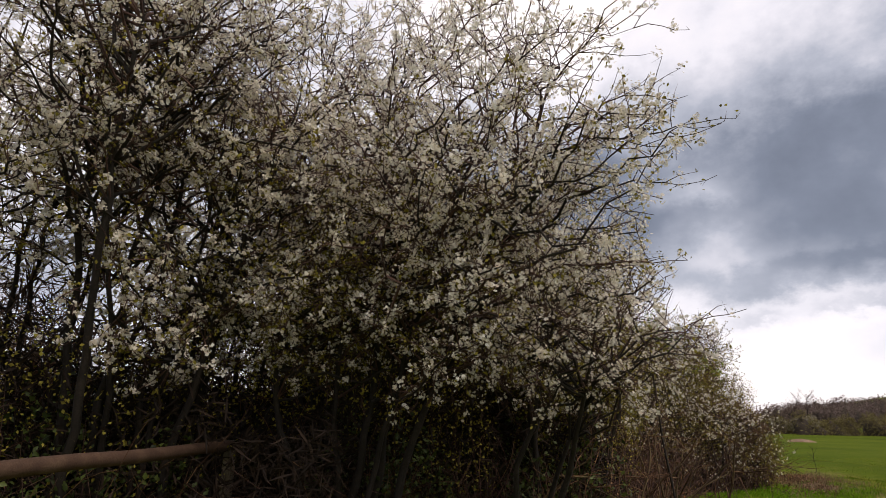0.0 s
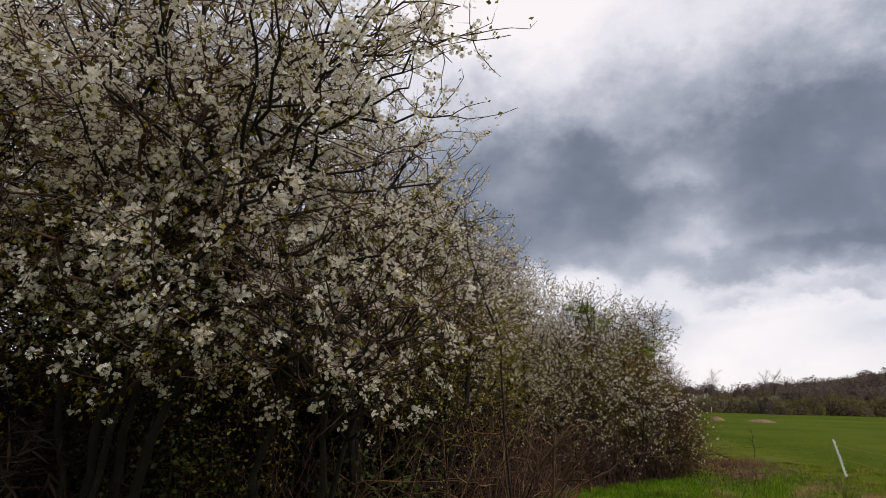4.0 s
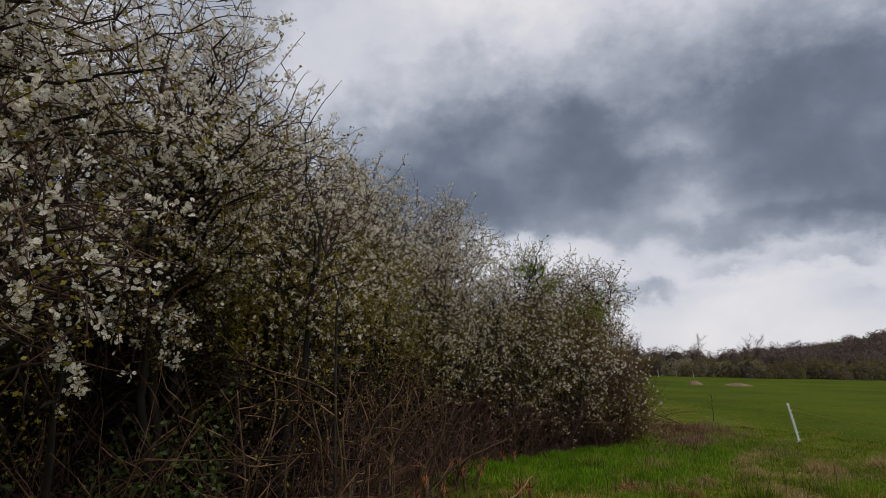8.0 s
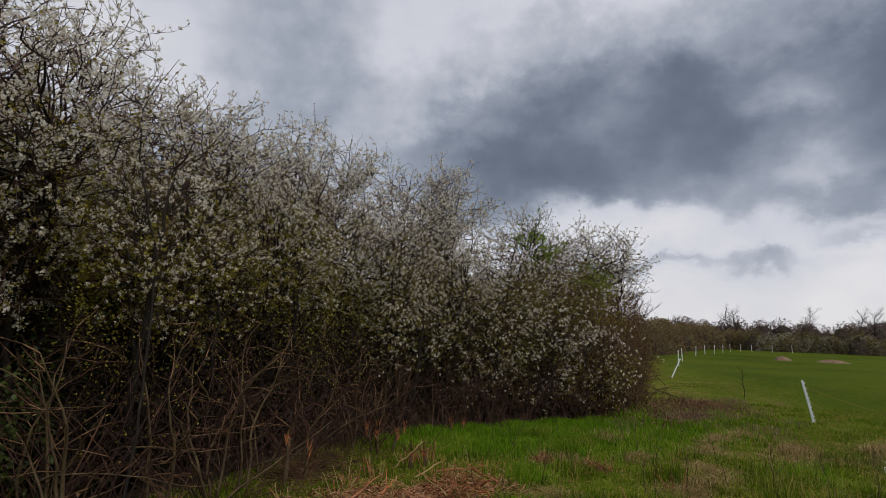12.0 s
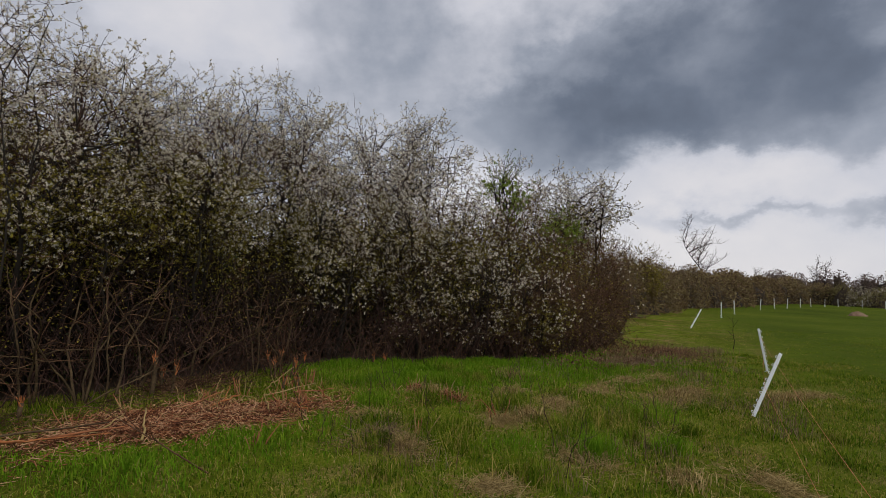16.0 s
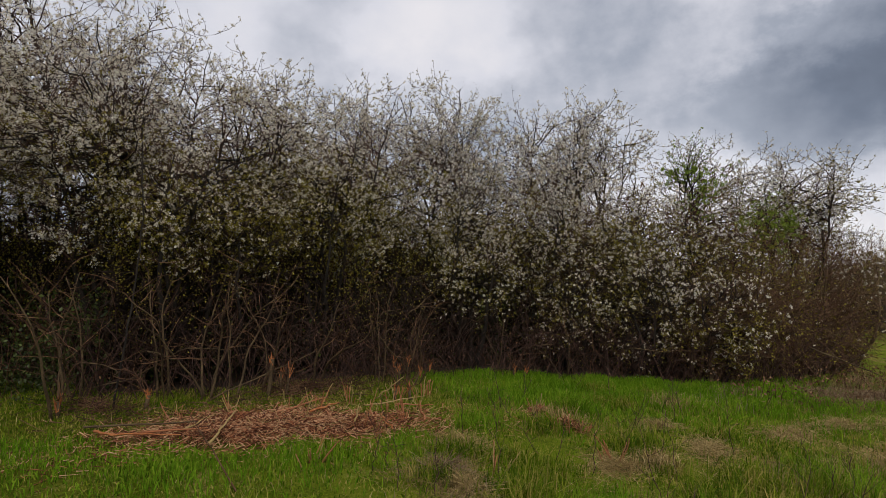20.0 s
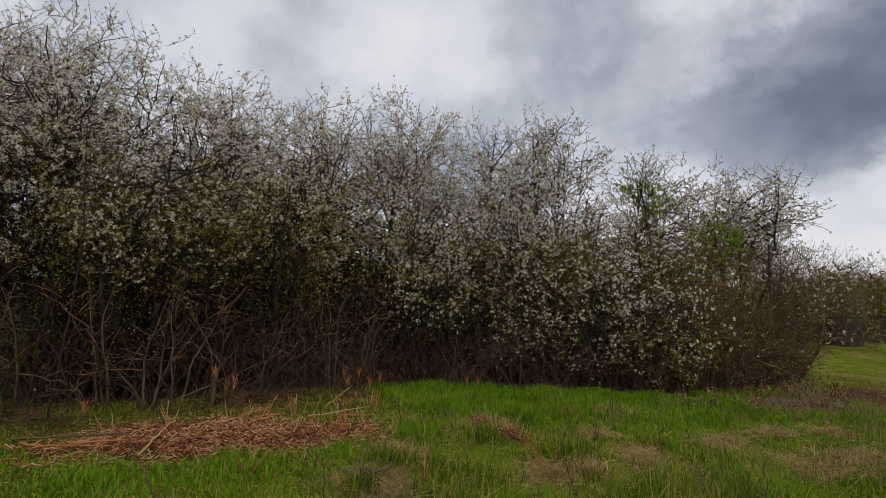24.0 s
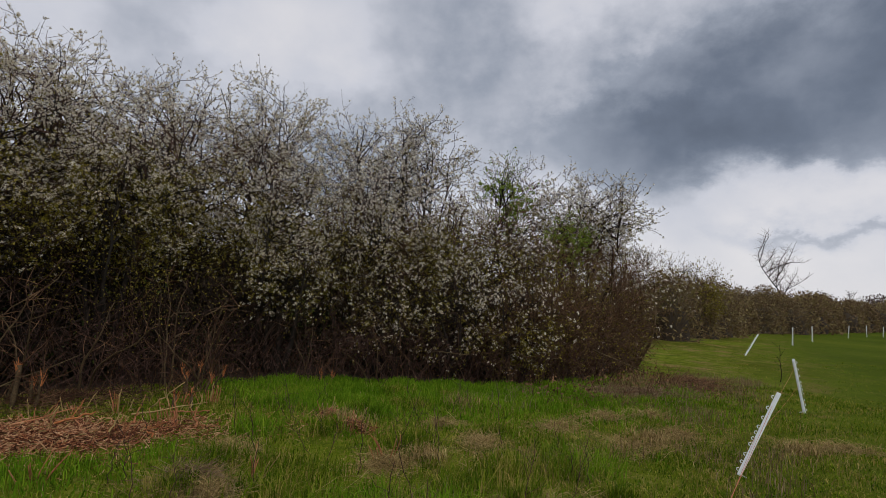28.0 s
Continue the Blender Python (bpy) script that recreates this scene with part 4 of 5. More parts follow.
def bare_tree(seed, at, tall, lean, label, reach=0.5, sweep=0.0):
    """A leafless tree seen against the sky."""
    r = random.Random(seed)
    tree = thing("bare_tree", at, label, "tree", "bare trees beyond the field")
    stem = grow(r, (0, 0, -0.1), (lean[0], lean[1], 1), tall * 0.78, tall * 0.06, tall * 0.011, tall * 0.003, 0.14, 0.03)
    limbs, twigs = [], []
    for seg in stem[5:]:
        for _ in range(2):
            a = r.random() * 6.283
            limb = grow(r, seg[3:6], (math.cos(a) * (1 - 0.5 * sweep) + (2 * lean[0] if not sweep else 0) + sweep, math.sin(a) + lean[1], r.uniform(0.5, 1.2)), tall * reach * r.uniform(0.4, 1.0) * 0.6, tall * 0.04, tall * 0.0042, tall * 0.0016, 0.26, 0.04)
            limbs.append(limb)
            for q in limb:
                for _ in range(3):
                    twigs += grow(r, q[3:6], (r.uniform(-1, 1) + lean[0], r.uniform(-1, 1), r.uniform(-0.1, 1)), tall * 0.11, tall * 0.03, tall * 0.0015, tall * 0.0006, 0.35, 0.05)
    child("trunk", shoot_mesh("trunk", stem, 6, BARK), tree)
    for b in limbs:
        child("limb", shoot_mesh("limb", b, 4, BARK), tree)
    child("twigwork", tube_mesh("twigwork", twigs, 3, TWIG), tree, kind="stuff")


bare_tree(11, (4.8, 64.0, 0), 9.2, (-0.28, 0.0), "leafless tree in the farther hedge, its boughs swept to one side", 0.8, 0.6)
bare_tree(12, (-1.6, 46.5, 0), 6.0, (0.0, 0.0), "leafless young tree in the farther hedge", 0.35)
for k, (x, y, tall) in enumerate([(23.5, 114, 8.2), (25.5, 115, 7.8), (42, 108, 8.5), (46, 109, 8.0), (58, 172, 11.5), (14, 100, 6.0)]):
    bare_tree(20 + k, (x, y, float(lie(x, y))), tall, (0.05, 0), "leafless old tree standing above the far hedge")


def pine(seed, at, tall):
    """A dark flat-topped pine: bare trunk, boughs with needle clumps."""
    r, rng = random.Random(seed), np.random.default_rng(seed)
    tree = thing("pine", at, "dark flat-topped pine on the far hill", "tree", "pines on the hill")
    stem = grow(r, (0, 0, 0), (0, 0, 1), tall * 0.9, tall * 0.1, tall * 0.025, tall * 0.008, 0.05, 0.1)
    boughs = []
    for seg in stem[4:]:
        for _ in range(3):
            a = r.random() * 6.283
            boughs.append(grow(r, seg[3:6], (math.cos(a), math.sin(a), 0.2), tall * 0.25, tall * 0.08, tall * 0.008, tall * 0.004, 0.15, 0.02))
    child("trunk", shoot_mesh("trunk", stem, 5, BARK), tree)
    for b in boughs:
        child("bough", shoot_mesh("bough", b, 3, BARK), tree)
    pts = sample([q for b in boughs for q in b], 420, rng, tall * 0.03)
    child("needles", raw_mesh("needles", *leaf_quads(pts, tall * 0.09, rng), CONIFER), tree, kind="stuff")


for k, (x, y, tall) in enumerate([(240, 352, 9), (262, 360, 10), (290, 372, 12), (312, 380, 12)]):
    pine(40 + k, (x, y, float(lie(x, y))), tall)

# ---- fence of white plastic posts ----
def box(bm, x0, x1, y0, y1, z0, z1):
    v = [bm.verts.new(p) for p in ((x0, y0, z0), (x1, y0, z0), (x1, y1, z0), (x0, y1, z0), (x0, y0, z1), (x1, y0, z1), (x1, y1, z1), (x0, y1, z1))]
    for f in ((3, 2, 1, 0), (4, 5, 6, 7), (0, 1, 5, 4), (1, 2, 6, 5), (2, 3, 7, 6), (3, 0, 4, 7)):
        bm.faces.new([v[i] for i in f])


def fence_post(foot, top, face, label):
    """A white tread-in post: ribbed blade, wire hooks up one edge, foot tread and steel spike."""
    foot, top = Vector(foot), Vector(top)
    tall = (top - foot).length
    up = (top - foot).normalized()
    side = Vector((math.cos(face), math.sin(face), 0))
    side = (side - up * side.dot(up)).normalized()
    m = Matrix((side, up.cross(side), up)).transposed().to_4x4()
    m.translation = foot
    post = thing("fence_post", (0, 0, 0), label, "fence post", "white electric fence posts")
    post.matrix_world = m
    bm = bmesh.new()
    box(bm, -0.022, 0.022, -0.004, 0.004, 0.0, tall)
    box(bm, -0.005, 0.005, 0.004, 0.018, 0.0, tall - 0.02)
    box(bm, -0.005, 0.005, -0.018, -0.004, 0.0, tall - 0.02)
    box(bm, -0.026, -0.016, -0.009, 0.009, 0.0, tall)
    bmesh.ops.bevel(bm, geom=bm.edges[:], offset=0.0015, segments=1, affect="EDGES")
    part("blade", bm, WHITE_PLASTIC, post)
    for z in (0.06, 0.15, 0.24, 0.36, 0.43, 0.5, 0.57, 0.68, 0.8, 0.93):
        h = z * tall / 1.0
        ring = []
        for i in range(7):
            a = -1.9 + i * 0.62
            ring.append((-0.036 - 0.017 * math.cos(a), 0, h + 0.017 * math.sin(a)))
        segs = [(*ring[i], *ring[i + 1], 0.0055, 0.0055) for i in range(6)]
        child("hook", shoot_mesh("hook", segs, 5, WHITE_PLASTIC), post)
    bm = bmesh.new()
    box(bm, -0.02, 0.075, -0.012, 0.012, 0.012, 0.026)
    part("tread", bm, WHITE_PLASTIC, post)
    child("spike", tube_mesh("spike", [(0, 0, 0.01, 0, 0, -0.14, 0.005, 0.002)], 6, STEEL), post, "steel spike in the ground")
    return post


P1 = fence_post((1.75, 9.66, 0.0), (2.13, 9.86, 0.95), 0.0, "white plastic fence post leaning hard in the grass")
P2 = fence_post((2.69, 14.98, 0.0), (2.50, 15.02, 0.98), 3.14, "white plastic fence post leaning slightly, wires on its hooks")
fence_post((1.5, 27.9, 0.0), (1.93, 28.1, 0.88), 0.3, "white plastic fence post leaning over beside the hedge")
for k, (x, y) in enumerate([(3.6, 38.9), (5.0, 45.8), (8.3, 58.2), (10.3, 64.0), (12.0, 67.6), (14.4, 74.2), (16.5, 79.5), (19.0, 84.5), (20.8, 86.0), (23.2, 85.5), (25.5, 85.0)]):
    z = float(lie(x, y))
    fence_post((x, y, z), (x + rnd.uniform(-0.06, 0.1), y, z + 0.98), 0.2, "white plastic fence post standing in the far field")


def wire(points, label):
    segs = []
    for a, b in zip(points[:-1], points[1:]):
        a, b = Vector(a), Vector(b)
        sag = 0.006 * (b - a).length
        for i in range(8):
            t0, t1 = i / 8, (i + 1) / 8
            p, q = a.lerp(b, t0), a.lerp(b, t1)
            p.z -= sag * 4 * t0 * (1 - t0)
            q.z -= sag * 4 * t1 * (1 - t1)
            segs.append((*p, *q, 0.002, 0.002))
    ob = new("fence_wire", shoot_mesh("fence_wire", segs, 5, POLYWIRE))
    tagged(ob, label, "wire", "fence wires")


fence_post((1.2, -1.2, 0.0), (1.25, -1.25, 0.98), 0.1, "white plastic fence post standing in the grass")
wire([(2.53, 15.0, 0.84), (2.06, 9.8, 0.8), (1.22, -1.22, 0.86)], "slack orange polywire running from post to post")
wire([(2.6, 15.0, 0.5), (1.9, 9.72, 0.44), (1.2, -1.2, 0.5)], "slack orange polywire running low from post to post")


# ---- heaps in the field ----
def heap(seed, at, wide, deep, tall, label):
    rng = np.random.default_rng(seed)
    rings, sides = 7, 22
    verts = [(0, 0, tall)]
    for i in range(1, rings + 1):
        t = i / rings
        for j in range(sides):
            a = j * 2 * math.pi / sides
            k = 1 + 0.16 * math.sin(3 * a + seed) + 0.08 * rng.normal()
            verts.append((wide * t * k * math.cos(a), deep * t * k * math.sin(a), tall * (1 - t ** 1.6) * (1 + 0.12 * rng.normal()) - (0.05 if i == rings else 0)))
    faces = []
    for i in range(rings - 1):
        for j in range(sides):
            p, q = 1 + i * sides, 1 + (i + 1) * sides
            faces.append((p + j, q + j, q + (j + 1) % sides))
            faces.append((p + j, q + (j + 1) % sides, p + (j + 1) % sides))
    faces += [(0, 1 + j, 1 + (j + 1) % sides) for j in range(sides)]
    ob = new("earth_heap", raw_mesh("earth_heap", verts, faces, EARTH))
    ob.location = at
    tagged(ob, label, "heap", "earth heaps in the field")


heap(1, (18.4, 54.5, 0), 1.35, 0.7, 0.26, "low heap of brown earth in the field")
heap(2, (15.0, 56.0, 0), 0.7, 0.6, 0.36, "small heap of dark earth and turf in the field")


# ---- old rail by the hedge ----
def old_rail():
    ob = thing("rail_fence", (-11.95, 0.0, 0), "old rusty-brown rail on short posts under the hedge", "fence")
    r = random.Random(3)
    segs, y = [], -4.2
    while y < 2.5:
        segs.append((r.uniform(-0.01, 0.01), y, 1.45 + r.uniform(-0.008, 0.008), r.uniform(-0.01, 0.01), y + 0.5, 1.45 + r.uniform(-0.008, 0.008), 0.055, 0.055))
        y += 0.5
    joined = [segs[0]]
    for s in segs[1:]:
        joined.append((*joined[-1][3:6], *s[3:8]))
    child("rail", shoot_mesh("rail", joined, 10, RUST), ob, "rusty brown round rail")
    for y in (-3.9, -0.9, 2.6):
        bm = bmesh.new()
        box(bm, -0.055, 0.055, y - 0.05, y + 0.05, -0.3, 1.405)
        bmesh.ops.bevel(bm, geom=bm.edges[:], offset=0.012, segments=2, affect="EDGES")
        part("post", bm, OLD_WOOD, ob, "weathered wooden post")


old_rail()


# ---- saplings, cut stumps and sticks at the hedge's foot ----
def sapling(seed, at, tall, stems, lean=(0.0, 0.0), name="sapling", label="bare crooked sapling with thin grey-brown stems"):
    r = random.Random(seed)
    ob = thing(name, at, label, "sapling", "bare saplings at the hedge's foot")
    twigs = []
    for s in range(stems):
        a = r.random() * 6.283
        k = r.uniform(0.1, 0.5)
        stem = grow(r, (0.06 * math.cos(a), 0.06 * math.sin(a), -0.04), (math.cos(a) * k + lean[0], math.sin(a) * k + lean[1], 1), tall * r.uniform(0.7, 1.0), 0.16, r.uniform(0.011, 0.023), 0.005, 0.24, 0.02)
        child("stem", shoot_mesh("stem", stem, 6, SAPLING_BARK), ob)
        for q in stem[3:]:
            if r.random() < 0.75:
                twigs += grow(r, q[3:6], (r.uniform(-1, 1), r.uniform(-1, 1), r.uniform(-0.1, 0.9)), r.uniform(0.3, 0.9), 0.12, 0.006, 0.003, 0.3, 0.03)
    child("twigwork", tube_mesh("twigwork", twigs, 4, DRY_TWIG), ob, kind="stuff")


sapling(690, (-6.9, 3.45, 0.0), 2.2, 3, (0.0, 0.05))
sapling(691, (-6.6, 5.58, 0.0), 2.5, 2, (0.05, 0.0))
for k, (s, d, tall, stems) in enumerate([(13.0, 0.2, 2.3, 3), (13.6, 0.1, 2.5, 4), (15.3, 0.25, 2.2, 2), (16.4, 0.2, 2.3, 3), (17.4, 0.5, 2.0, 2), (18.8, 0.5, 1.6, 2), (20.0, 0.5, 1.4, 2), (11.6, 0.4, 2.2, 2), (10.2, 0.5, 2.2, 2), (8.8, 0.5, 2.0, 2), (22.5, 0.3, 1.0, 2), (24.0, 0.3, 1.0, 3), (26.0, 0.2, 1.2, 4), (14.4, 0.15, 2.4, 2), (17.0, 0.1, 1.9, 3)]):
    x, y = by_foot(s, d)
    sapling(700 + k, (float(x), float(y), float(lie(x, y))), tall, stems)


# dead branches leaning and lying in the hedge's foot
for k in range(26):
    s, d = rnd.uniform(9.0, 27.0), rnd.uniform(0.0, 0.9)
    x, y = by_foot(s, d)
    x, y = float(x), float(y)
    z = rnd.uniform(0.1, 1.3)
    dead = thing("dead_branch", (x, y, z), "dead grey-brown branch caught in the hedge's foot", "branch", "dead branches")
    a = rnd.uniform(-0.5, 2.2)
    way = (math.cos(a), math.sin(a), rnd.uniform(-0.5, 0.5))
    twigs = random.Random(k)
    main = grow(twigs, (0, 0, 0), way, rnd.uniform(0.8, 1.7), 0.14, 0.012, 0.004, 0.22, 0.0)
    child("shaft", shoot_mesh("shaft", main, 5, SAPLING_BARK), dead)
    for q in main[2::2]:
        child("side_twig", shoot_mesh("side_twig", grow(twigs, q[3:6], (way[0] + twigs.uniform(-1, 1), way[1] + twigs.uniform(-1, 1), twigs.uniform(-0.6, 0.8)), 0.5, 0.1, 0.006, 0.002, 0.25, 0.0), 4, DRY_TWIG), dead)


def stump(seed, at, tall, thick, lean=(0, 0)):
    """A stem broken off at knee height: bark below, torn orange wood at the top."""
    r = random.Random(seed)
    ob = thing("cut_stump", at, "broken-off stem with torn orange wood at its top", "stump", "cut stumps")
    stem = grow(r, (0, 0, -0.04), (lean[0], lean[1], 1), tall, 0.12, thick, thick * 0.85, 0.06, 0.02)
    child("stem", shoot_mesh("stem", stem, 8, SAPLING_BARK), ob)
    x, y, z = stem[-1][3:6]
    tear = []
    for _ in range(12):
        a = r.random() * 6.283
        o = thick * 0.8
        px, py = x + math.cos(a) * o * r.random(), y + math.sin(a) * o * r.random()
        tear.append((px, py, z - r.uniform(0.02, 0.14), px + r.uniform(-0.045, 0.045), py + r.uniform(-0.045, 0.045), z + r.uniform(-0.02, 0.1), thick * 0.45, 0.002))
    for _ in range(7):
        q = stem[r.randrange(max(1, len(stem) // 3), len(stem))]
        child("side_twig", shoot_mesh("side_twig", grow(r, q[3:6], (r.uniform(-1, 1), r.uniform(-1, 1), r.uniform(0.2, 1)), r.uniform(0.2, 0.65), 0.07, 0.006, 0.0022, 0.32, 0.02), 4, DRY_TWIG), ob)
    child("torn_top", tube_mesh("torn_top", tear, 4, TORN_WOOD), ob, "splintered orange wood", "stuff")


for k, (x, y, tall, thick, lean) in enumerate([(-6.25, 5.95, 0.6, 0.033, (0.0, 0.05)), (-6.1, 6.15, 0.52, 0.02, (0.15, 0.1)), (-6.35, 6.2, 0.44, 0.022, (-0.1, 0.1)), (-5.85, 8.15, 0.36, 0.022, (0, 0)), (-5.95, 8.4, 0.55, 0.018, (-0.1, 0.2)), (-5.7, 8.35, 0.46, 0.018, (0.25, 0.1)), (-5.95, 8.2, 0.5, 0.014, (-0.3, 0.1)), (-5.75, 8.5, 0.5, 0.014, (0.4, 0.3)), (-5.1, 7.4, 0.16, 0.03, (0.1, 0)), (-4.9, 7.55, 0.2, 0.025, (-0.1, 0)), (-5.2, 10.5, 0.24, 0.03, (0, 0)), (-5.0, 10.55, 0.2, 0.025, (0.2, 0)), (-6.6, 4.4, 0.3, 0.03, (0.1, 0.1)), (-6.9, 3.5, 0.22, 0.03, (0, 0))]):
    stump(800 + k, (x, y, float(lie(x, y))), tall, thick, lean)


def stick(seed, a, b, thick, material, label, forks=0, name="stick"):
    r = random.Random(seed)
    a, b = Vector(a), Vector(b)
    pts = [a.lerp(b, i / 7) + Vector((r.uniform(-1, 1), r.uniform(-1, 1), r.uniform(-0.5, 0.5))) * 0.02 for i in range(8)]
    ob = thing(name, (0, 0, 0), label, "stick", "loose sticks")
    segs = [(*pts[i], *pts[i + 1], thick * (1 - i * 0.08), thick * (1 - (i + 1) * 0.08)) for i in range(7)]
    child("shaft", shoot_mesh("shaft", segs, 6, material), ob)
    for k in range(forks):
        q = pts[3 + k % 4]
        child("side_twig", shoot_mesh("side_twig", grow(r, q, (r.uniform(-1, 1), r.uniform(-1, 1), 0.8), 0.3, 0.07, thick * 0.5, thick * 0.2, 0.3, 0.02), 5, material), ob)


stick(1, (-4.85, 5.7, 0.0), (-4.78, 5.75, 0.34), 0.012, STRAW, "pale split stick standing in the cut brush")


def tall_shoot():
    """One thin stem that stands out of the hedge's face, kinked half-way, forked at its top."""
    r = random.Random(7)
    ob = thing("tall_shoot", (-6.9, 4.1, 0), "tall thin kinked shoot with sparse side twigs, forked at its top", "shoot")
    pts = [(0, 0, -0.05), (0.02, 0.1, 0.9), (-0.05, 0.2, 1.7), (-0.08, 0.26, 2.55), (-0.3, 0.28, 3.2), (-0.48, 0.3, 3.7), (-0.52, 0.32, 4.25)]
    fine = [tuple(a[i] + (b[i] - a[i]) * k / 4 + (r.uniform(-0.012, 0.012) if k else 0) for i in range(3)) for a, b in zip(pts[:-1], pts[1:]) for k in range(4)] + [pts[-1]]
    n = len(fine) - 1
    segs = [(*fine[i], *fine[i + 1], 0.017 - 0.011 * i / n, 0.017 - 0.011 * (i + 1) / n) for i in range(n)]
    child("stem", shoot_mesh("stem", segs, 6, BARK), ob)
    for way, long in (((0.45, 0.1, 1.0), 0.75), ((-0.55, 0.1, 0.8), 0.6)):
        child("fork", shoot_mesh("fork", grow(r, fine[-1], way, long, 0.1, 0.006, 0.0025, 0.16, 0.03), 5, BARK), ob)
    for i in range(9, n, 1):
        child("side_twig", shoot_mesh("side_twig", grow(r, fine[i], (r.uniform(-1, 1), r.uniform(-0.6, 0.6), r.uniform(0.0, 0.7)), r.uniform(0.12, 0.4), 0.06, 0.004, 0.0018, 0.3, 0.03), 4, BARK), ob)


tall_shoot()
stick(2, (-6.6, 5.2, 0.02), (-5.95, 6.6, 0.72), 0.013, SAPLING_BARK, "long pale stick leaning against the hedge")
stick(3, (-3.35, 4.1, 0.02), (-5.2, 4.35, 0.34), 0.009, DRY_TWIG, "dead forked twig lying over the grass", 4)
stick(4, (-6.1, 3.6, 0.04), (-5.2, 4.9, 0.1), 0.014, SAPLING_BARK, "cut branch lying on the brush")
for k in range(14):
    a, u, v = rnd.uniform(0, 3.1), rnd.uniform(-1.9, 1.9), rnd.uniform(-0.6, 0.6)
    x, y = -4.85 + u * math.cos(1.15) - v * math.sin(1.15), 5.35 + u * math.sin(1.15) + v * math.cos(1.15)
    h = rnd.uniform(0.2, 0.5)
    stick(60 + k, (x - h * math.cos(a), y - h * math.sin(a), 0.1), (x + h * math.cos(a), y + h * math.sin(a), rnd.uniform(0.1, 0.22)), rnd.uniform(0.009, 0.017), (STRAW, CHIP, TORN_WOOD)[k % 3], "split pale branch lying on the cut brush", k % 2)
stick(5, (-5.3, 7.2, 0.02), (-4.9, 7.4, 0.4), 0.012, STRAW, "pale split stick standing in the cut brush")
stick(6, (-1.3, 15.0, 0.75), (-0.2, 15.2, 0.35), 0.018, SAPLING_BARK, "bare dead branch reaching out of the thorn bush", 3)
stick(8, (2.47, 19.9, -0.02), (2.43, 19.8, 0.96), 0.011, BARK, "tall dark dead weed stem beside the fence", 4, "weed_stem")
for k in range(36):
    x, y = rnd.uniform(-4.2, 0.6), rnd.uniform(5.2, 10.6)
    stick(30 + k, (x, y, -0.02), (x + rnd.uniform(-0.25, 0.25), y + rnd.uniform(-0.2, 0.2), rnd.uniform(0.3, 0.8)), 0.0045, TWIG, "dead dark upright weed stem in the meadow", 3, "weed_stem")


# ---- cut brush, straw, grass ----
def litter(name, seed, at, half, turn, n, long, thick, material, label, tall=0.1):
    """Chopped stems lying criss-cross in an oval patch."""
    rng = np.random.default_rng(seed)
    a, q = rng.random(n) * 2 * np.pi, np.minimum(np.abs(rng.normal(size=n)) * 0.55, 1.6)
    ex, ey = half[0] * q * np.cos(a), half[1] * q * np.sin(a)
    k = 1 + 0.2 * np.sin(3 * a + seed) + 0.16 * np.sin(7 * a + 2 * seed) + 0.1 * np.sin(13 * a)
    x = at[0] + (ex * math.cos(turn) - ey * math.sin(turn)) * k
    y = at[1] + (ex * math.sin(turn) + ey * math.cos(turn)) * k
    h = tall * np.exp(-2 * q * q) * rng.random(n) + 0.01 + lie(x, y)
    t, w = rng.random(n) * 2 * np.pi, long * (0.3 + rng.random(n)) * 0.5
    rise = rng.normal(size=n) * 0.4
    d = np.stack([np.cos(t) * w, np.sin(t) * w, rise * w], 1)
    p = np.stack([x, y, h], 1)
    segs = np.hstack([p - d, p + d, (thick * (0.5 + rng.random(n)))[:, None], (thick * (0.3 + 0.6 * rng.random(n)))[:, None]])
    segs[:, 2], segs[:, 5] = np.maximum(segs[:, 2], lie(x, y) - 0.01), np.maximum(segs[:, 5], lie(x, y) - 0.01)
    ob = new(name, tube_mesh(name, segs, 3, material))
    tagged(ob, label, "litter", "litter on the ground", "stuff")


litter("cut_brush", 901, (-4.85, 5.35), (2.3, 0.95), 1.15, 10000, 0.13, 0.0055, CHIP, "chopped orange-brown brush and splinters on the grass", 0.14)
litter("cut_brush", 902, (-4.85, 5.35), (2.4, 1.0), 1.15, 800, 0.12, 0.0045, STRAW, "pale splinters strewn over the cut brush", 0.15)
litter("cut_brush", 903, (-2.65, 8.25), (0.42, 0.22), 0.2, 420, 0.14, 0.004, CHIP, "small heap of chopped brown stems", 0.14)
litter("cut_brush", 904, (-3.3, 8.6), (0.32, 0.2), 0.2, 260, 0.14, 0.004, CHIP, "small heap of chopped brown stems", 0.12)
litter("dry_tussock", 907, (-2.45, 5.75), (0.42, 0.28), 0.4, 520, 0.32, 0.0026, DEAD_STEM, "heap of grey-brown dead stems in the meadow", 0.14)
litter("dry_tussock", 908, (-2.15, 5.7), (0.4, 0.3), 0.2, 500, 0.26, 0.0022, STRAW, "pale dry grass heaped beside dead stems", 0.1)
litter("dead_leaves", 909, (-0.6, 12.9), (1.3, 0.6), 0.75, 1500, 0.12, 0.004, DEAD_LEAF, "brown dead leaves and stems under the hedge's end", 0.08)
litter("dead_leaves", 905, (-0.1, 14.5), (2.0, 1.1), 0.7, 2600, 0.1, 0.0045, DEAD_STEM, "brown dead leaves and stems under the hedge's end", 0.1)
litter("dead_leaves", 906, (0.6, 16.8), (1.1, 2.2), 0.1, 2600, 0.16, 0.005, DEAD_LEAF, "brown dead bramble litter beside the field", 0.12)
